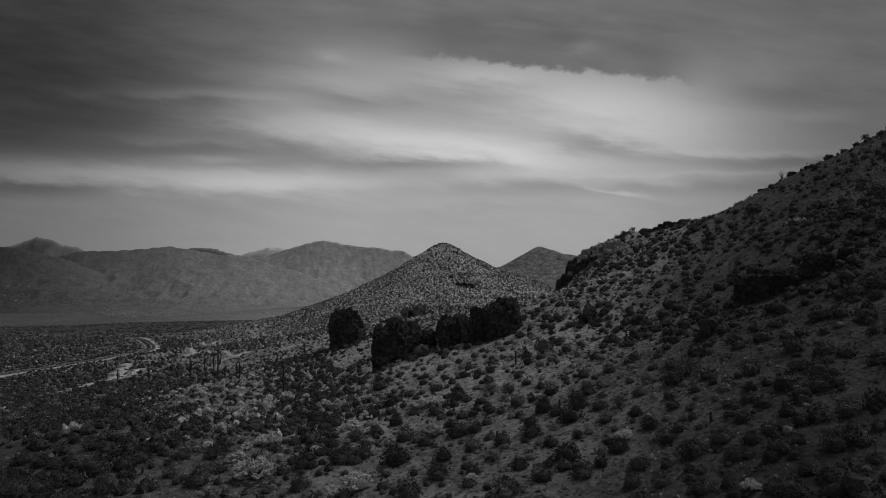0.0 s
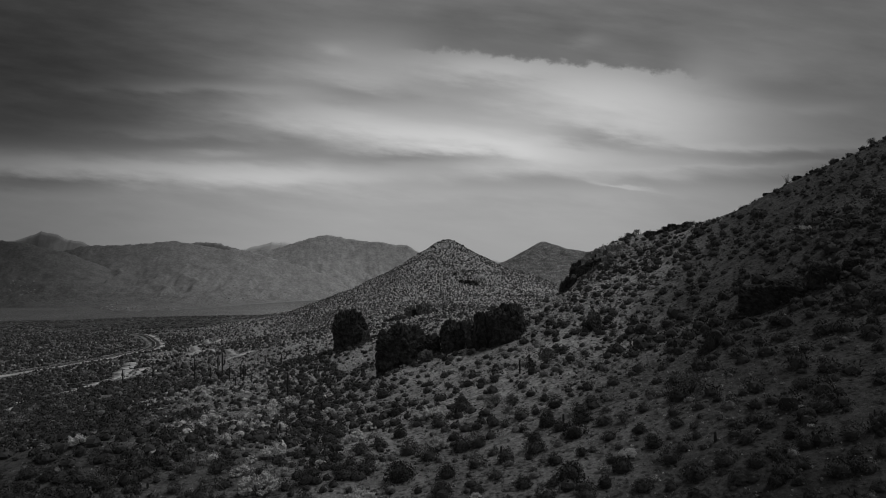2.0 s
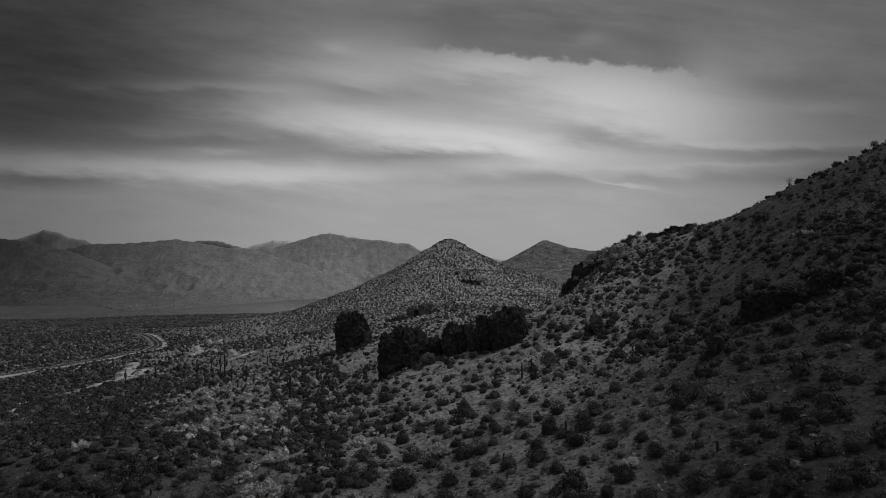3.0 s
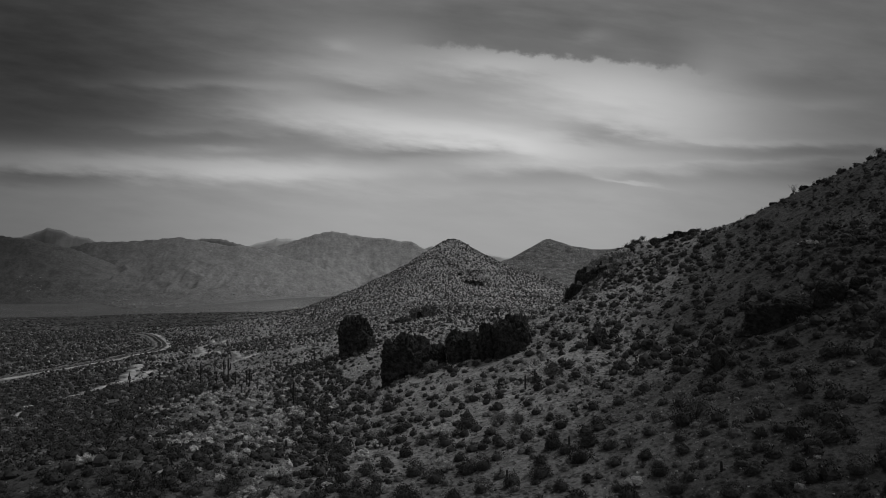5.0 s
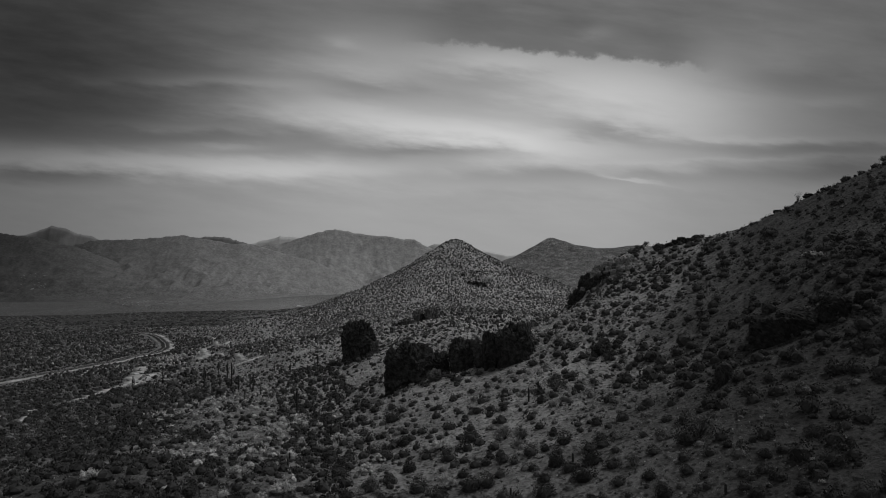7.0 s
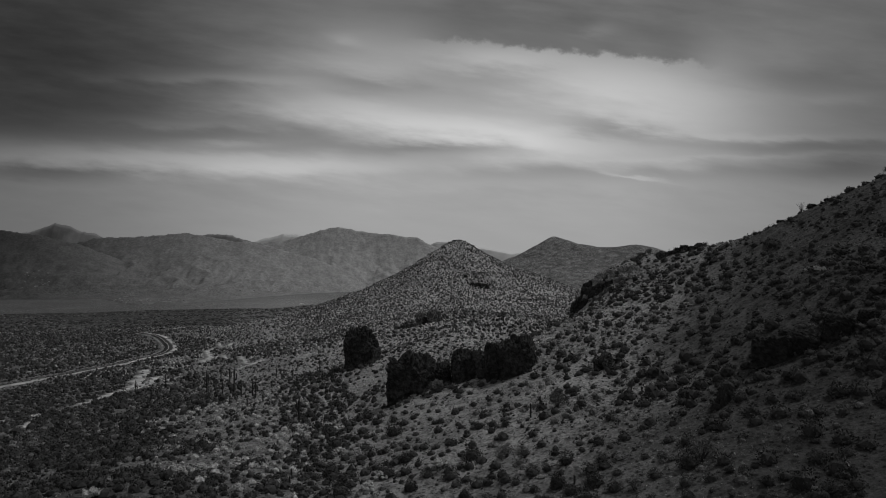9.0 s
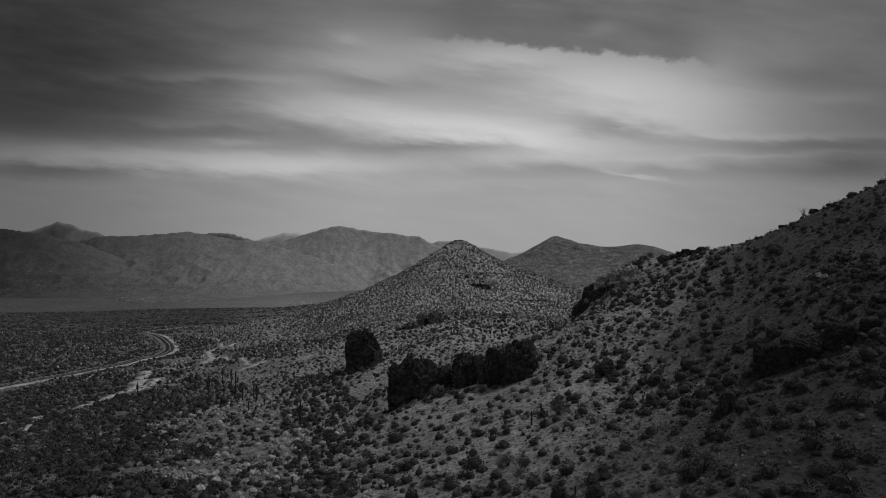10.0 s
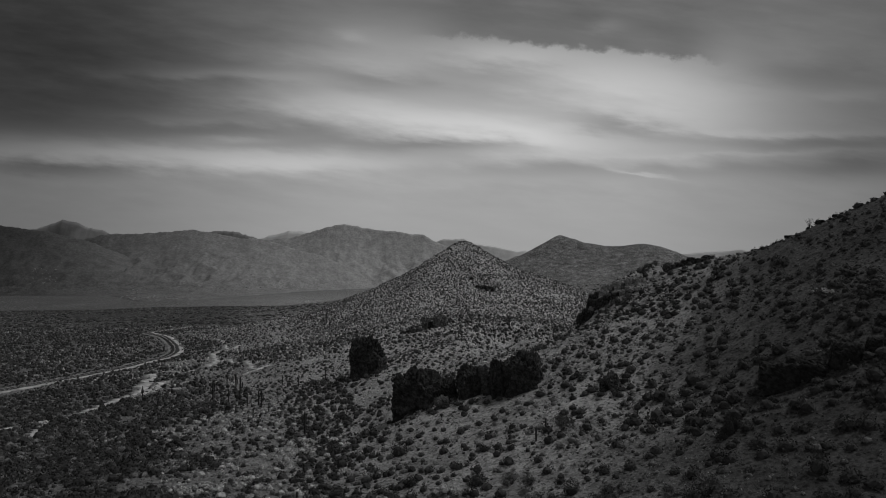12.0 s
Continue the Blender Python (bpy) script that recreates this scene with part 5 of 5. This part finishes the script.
x, y, g = spread(-60, 55, 90, 250, 5.5, 13, 0.34, 0.75)
scatter("pale_scrub", "scattered pale brittle shrubs on the slope", x, y, g, AIRY, (0.4, 1.1), PALE_STUFF)
x, y, g = spread(-120, 60, 60, 250, 1.3, 14, 0.5, 0.70)
scatter("dry_tufts", "small dry tufts and stones on bare soil", x, y, g, TUFTS, (0.14, 0.42), GREY_STUFF)
x, y, g = spread(-130, 50, 75, 260, 1.5, 34, 0.66, 0.72)
scatter("pale_tufts", "small pale dry grass tufts on bare soil", x, y, g, TUFTS, (0.12, 0.36), PALE_STUFF)
x, y, g = spread(-10, 150, 60, 250, 2.1, 33, 0.4, 0.72)
scatter("dark_tufts", "small dark tufts on bare soil", x, y, g, BRUSH, (0.2, 0.55), LEAF_STUFF)

x, y, g = spread(-420, 330, 250, 560, 2.9, 15, 0.9, 0.72)
# a quarter made grey, paling the plain in place of haze
ashen = g.random(len(x)) < 0.25
scatter("dark_scrub", "dark shrubs over the desert plain", x[~ashen], y[~ashen], g, COARSE, (0.35, 1.6), LEAF_STUFF)
scatter("grey_scrub", "grey shrubs over the desert plain", x[ashen], y[ashen], g, COARSE, (0.35, 1.5), GREY_STUFF)
x, y, g = spread(-420, 330, 250, 560, 3.2, 16, 0.55, 0.72, 45)
open_ground = (x > -0.40 * y + 20 * np.sin(y / 40)) | (fbm(x / 30, y / 30, 3, 5) > 0.56)
x, y = x[open_ground], y[open_ground]
scatter("pale_scrub", "pale shrubs over the desert plain", x, y, g, COARSE, (0.4, 1.2), PALE_STUFF)
x, y, g = spread(-140, 230, 520, 900, 2.5, 47, 0.62)
rise = ground_height(x, y) > 108
x, y = x[rise], y[rise]
# grey share lowers the contrast on the hill, haze put into shrub colour
ashen = g.random(len(x)) < 0.35 + 0.35 * (fbm(x / 45, y / 60, 3, 81) > 0.46)
scatter("dark_scrub", "dense dark shrubs on the conical hill", x[~ashen], y[~ashen], g, FAR, (0.4, 1.0), LEAF_STUFF)
scatter("grey_scrub", "grey shrubs on the conical hill", x[ashen], y[ashen], g, FAR, (0.4, 1.0), GREY_STUFF)
x, y, g = spread(-160, 240, 440, 880, 3.4, 57, 0.7)
rise = (ground_height(x, y) > 108) & (np.abs(x - 40) < 60 + 0.2 * y)
scatter("grey_scrub", "small grey brush between the shrubs of the conical hill", x[rise], y[rise], g, FAR, (0.4, 0.95), GREY_STUFF)
x, y, g = spread(-700, 640, 520, 1060, 3.9, 17, 0.85, 0.66, 70)
# about half turned grey with distance, standing in for haze
ashen = g.random(len(x)) < 0.45 + 0.2 * (ground_height(x, y) > 105)
scatter("dark_scrub", "distant dark shrubs over plain and hills", x[~ashen], y[~ashen], g, FAR, (0.45, 1.3), LEAF_STUFF)
scatter("grey_scrub", "distant grey shrubs over plain and hills", x[ashen], y[ashen], g, FAR, (0.45, 1.3), GREY_STUFF)
x, y, g = spread(-780, 700, 560, 1060, 4.4, 18, 0.5, 0.72, 70)
open_ground = (x > -0.36 * y + 40 * np.sin(y / 60)) | (fbm(x / 60, y / 60, 3, 5) > 0.52)
x, y = x[open_ground], y[open_ground]
scatter("pale_scrub", "distant pale shrubs over plain and hills", x, y, g, FAR, (0.5, 1.2), PALE_STUFF)
x, y, g = spread(-1700, 1400, 1000, 2450, 13.0, 19, 0.8, 0.70, 120)
low = ground_height(x, y) < 120
x, y = x[low], y[low]
ashen = g.random(len(x)) < 0.35
scatter("dark_scrub", "far thickets of dark scrub on the plain by the lake", x[~ashen], y[~ashen], g, FAR, (1.6, 5.5), LEAF_STUFF, (0.3, 0.5))
scatter("grey_scrub", "far grey scrub on the plain by the lake", x[ashen], y[ashen], g, FAR, (1.5, 4.5), GREY_STUFF, (0.3, 0.5))
x, y, g = spread(-900, -90, 250, 1300, 3.8, 35, 0.9, 0.72, 45)
thicket = (x < -0.34 * y + 25 * np.sin(y / 45)) & (g.random(len(x)) > sstep(650, 1300, y))
x, y = x[thicket], y[thicket]
ashen = g.random(len(x)) < 0.4
scatter("dark_scrub", "thickets of dark scrub on the low plain", x[~ashen], y[~ashen], g, FAR, (0.8, 2.1), LEAF_STUFF)
scatter("grey_scrub", "grey scrub between the thickets of the low plain", x[ashen], y[ashen], g, FAR, (0.6, 1.6), GREY_STUFF)
x, y, g = spread(-300, -60, 195, 440, 2.3, 39, 1.0, 0.74)
thicket = (x < -0.36 * y + 14 * np.sin(y / 23)) & (fbm(x / 16, y / 16, 4, 39) < 0.56 + 0.16 * sstep(0.42, 0.54, -x / y))
x, y = x[thicket], y[thicket]
ashen = g.random(len(x)) < 0.42
scatter("dark_scrub", "dense thicket of dark desert trees along the wash", x[~ashen], y[~ashen], g, MIDDLE, (0.8, 2.7), LEAF_STUFF)
scatter("grey_scrub", "grey twiggy desert trees in the thicket along the wash", x[ashen], y[ashen], g, MIDDLE, (0.7, 2.2), GREY_STUFF)
x, y, g = spread(0, 160, 70, 300, 1.5, 58, 0.45, 0.70)
scatter("pale_tufts", "thin pale dry grass between the shrubs of the slope", x, y, g, TUFTS, (0.14, 0.42), GREY_STUFF)
places = []  # bushes that stand as islands in the wash
g = np.random.default_rng(59)
for line, half, _ in WASH_LINES[1:5]:
    for p in line[::5]:
        if g.random() < 0.75:
            places.append(p + g.normal(0, half * 0.7, 2))
x, y = np.array(places).T
scatter("dark_scrub", "dark bushes standing in the dry wash", x, y, g, MIDDLE, (0.7, 1.7), LEAF_STUFF)
g = np.random.default_rng(52)  # low bushes along the road
i = g.integers(24, len(ROAD_LINE) - 2, 1500)
along = ROAD_LINE[i + 1] - ROAD_LINE[i]
along /= np.linalg.norm(along, axis=1)[:, None]
off = g.uniform(8.5, 18.0, len(i)) * np.where(g.random(len(i)) < 0.5, -1, 1)
x, y = ROAD_LINE[i, 0] + along[:, 1] * off + g.normal(0, 3, len(i)) * along[:, 0], ROAD_LINE[i, 1] - along[:, 0] * off + g.normal(0, 3, len(i)) * along[:, 1]
scatter("dark_scrub", "low dark bushes along the road", x, y, g, COARSE, (0.4, 1.1), LEAF_STUFF)
x, y, g = spread(-120, -38, 62, 165, 3.0, 48, 0.24, 0.8)
x, y = clear_of(x, y, TAKEN, 0.3)
scatter("dark_scrub", "dark shrubs crowding the low knoll", x, y, g, MEDIUM, (0.7, 2.0), LEAF_STUFF)
x, y, g = spread(42, 130, 60, 165, 4.4, 46, 0.85, 0.75)
x, y = clear_of(x, y, TAKEN, 0.6)
scatter("dark_scrub", "large dark shrubs on the shaded upper slope", x, y, g, MEDIUM, (1.0, 2.3), LEAF_STUFF)
x, y, g = spread(5, 75, 205, 330, 3.4, 40, 0.5, 0.66)
scatter("pale_scrub", "pale brittle shrubs over the saddle", x, y, g, COARSE, (0.5, 1.4), PALE_STUFF)
g = np.random.default_rng(63)  # pale rock and sand on the tongues of land across the lake
pieces = []
for b0, b1, y0, y1, count in ((-0.455, -0.402, 2760, 3120, 60), (-0.392, -0.352, 2880, 3060, 36), (-0.585, -0.545, 3480, 3700, 26), (-0.445, -0.425, 3150, 3420, 30), (-0.33, -0.20, 3250, 3900, 40)):
    for k in range(count):
        b, y = g.uniform(b0, b1), g.uniform(y0, y1)
        z = float(range_height(np.float64(b), np.float64(y)))
        if z > LAKE + 0.5:
            pieces.append(clump(g, 1, 5) * np.array([1, 1, 0.5]) * g.uniform(2.0, 7.0) + np.array([b * y, y, z - 0.3]))
tagged(new("pale_rocks", soup("pale_rocks", np.concatenate(pieces), STONE)), "pale rocks scattered on the far shore of the lake", "rocks", kind="stuff")
x, y, g = spread(-260, 260, -240, 60, 14.0, 20, 0.7)
scatter("dark_scrub", "dark shrubs behind the climb", x, y, g, COARSE, (0.7, 1.9), LEAF_STUFF)
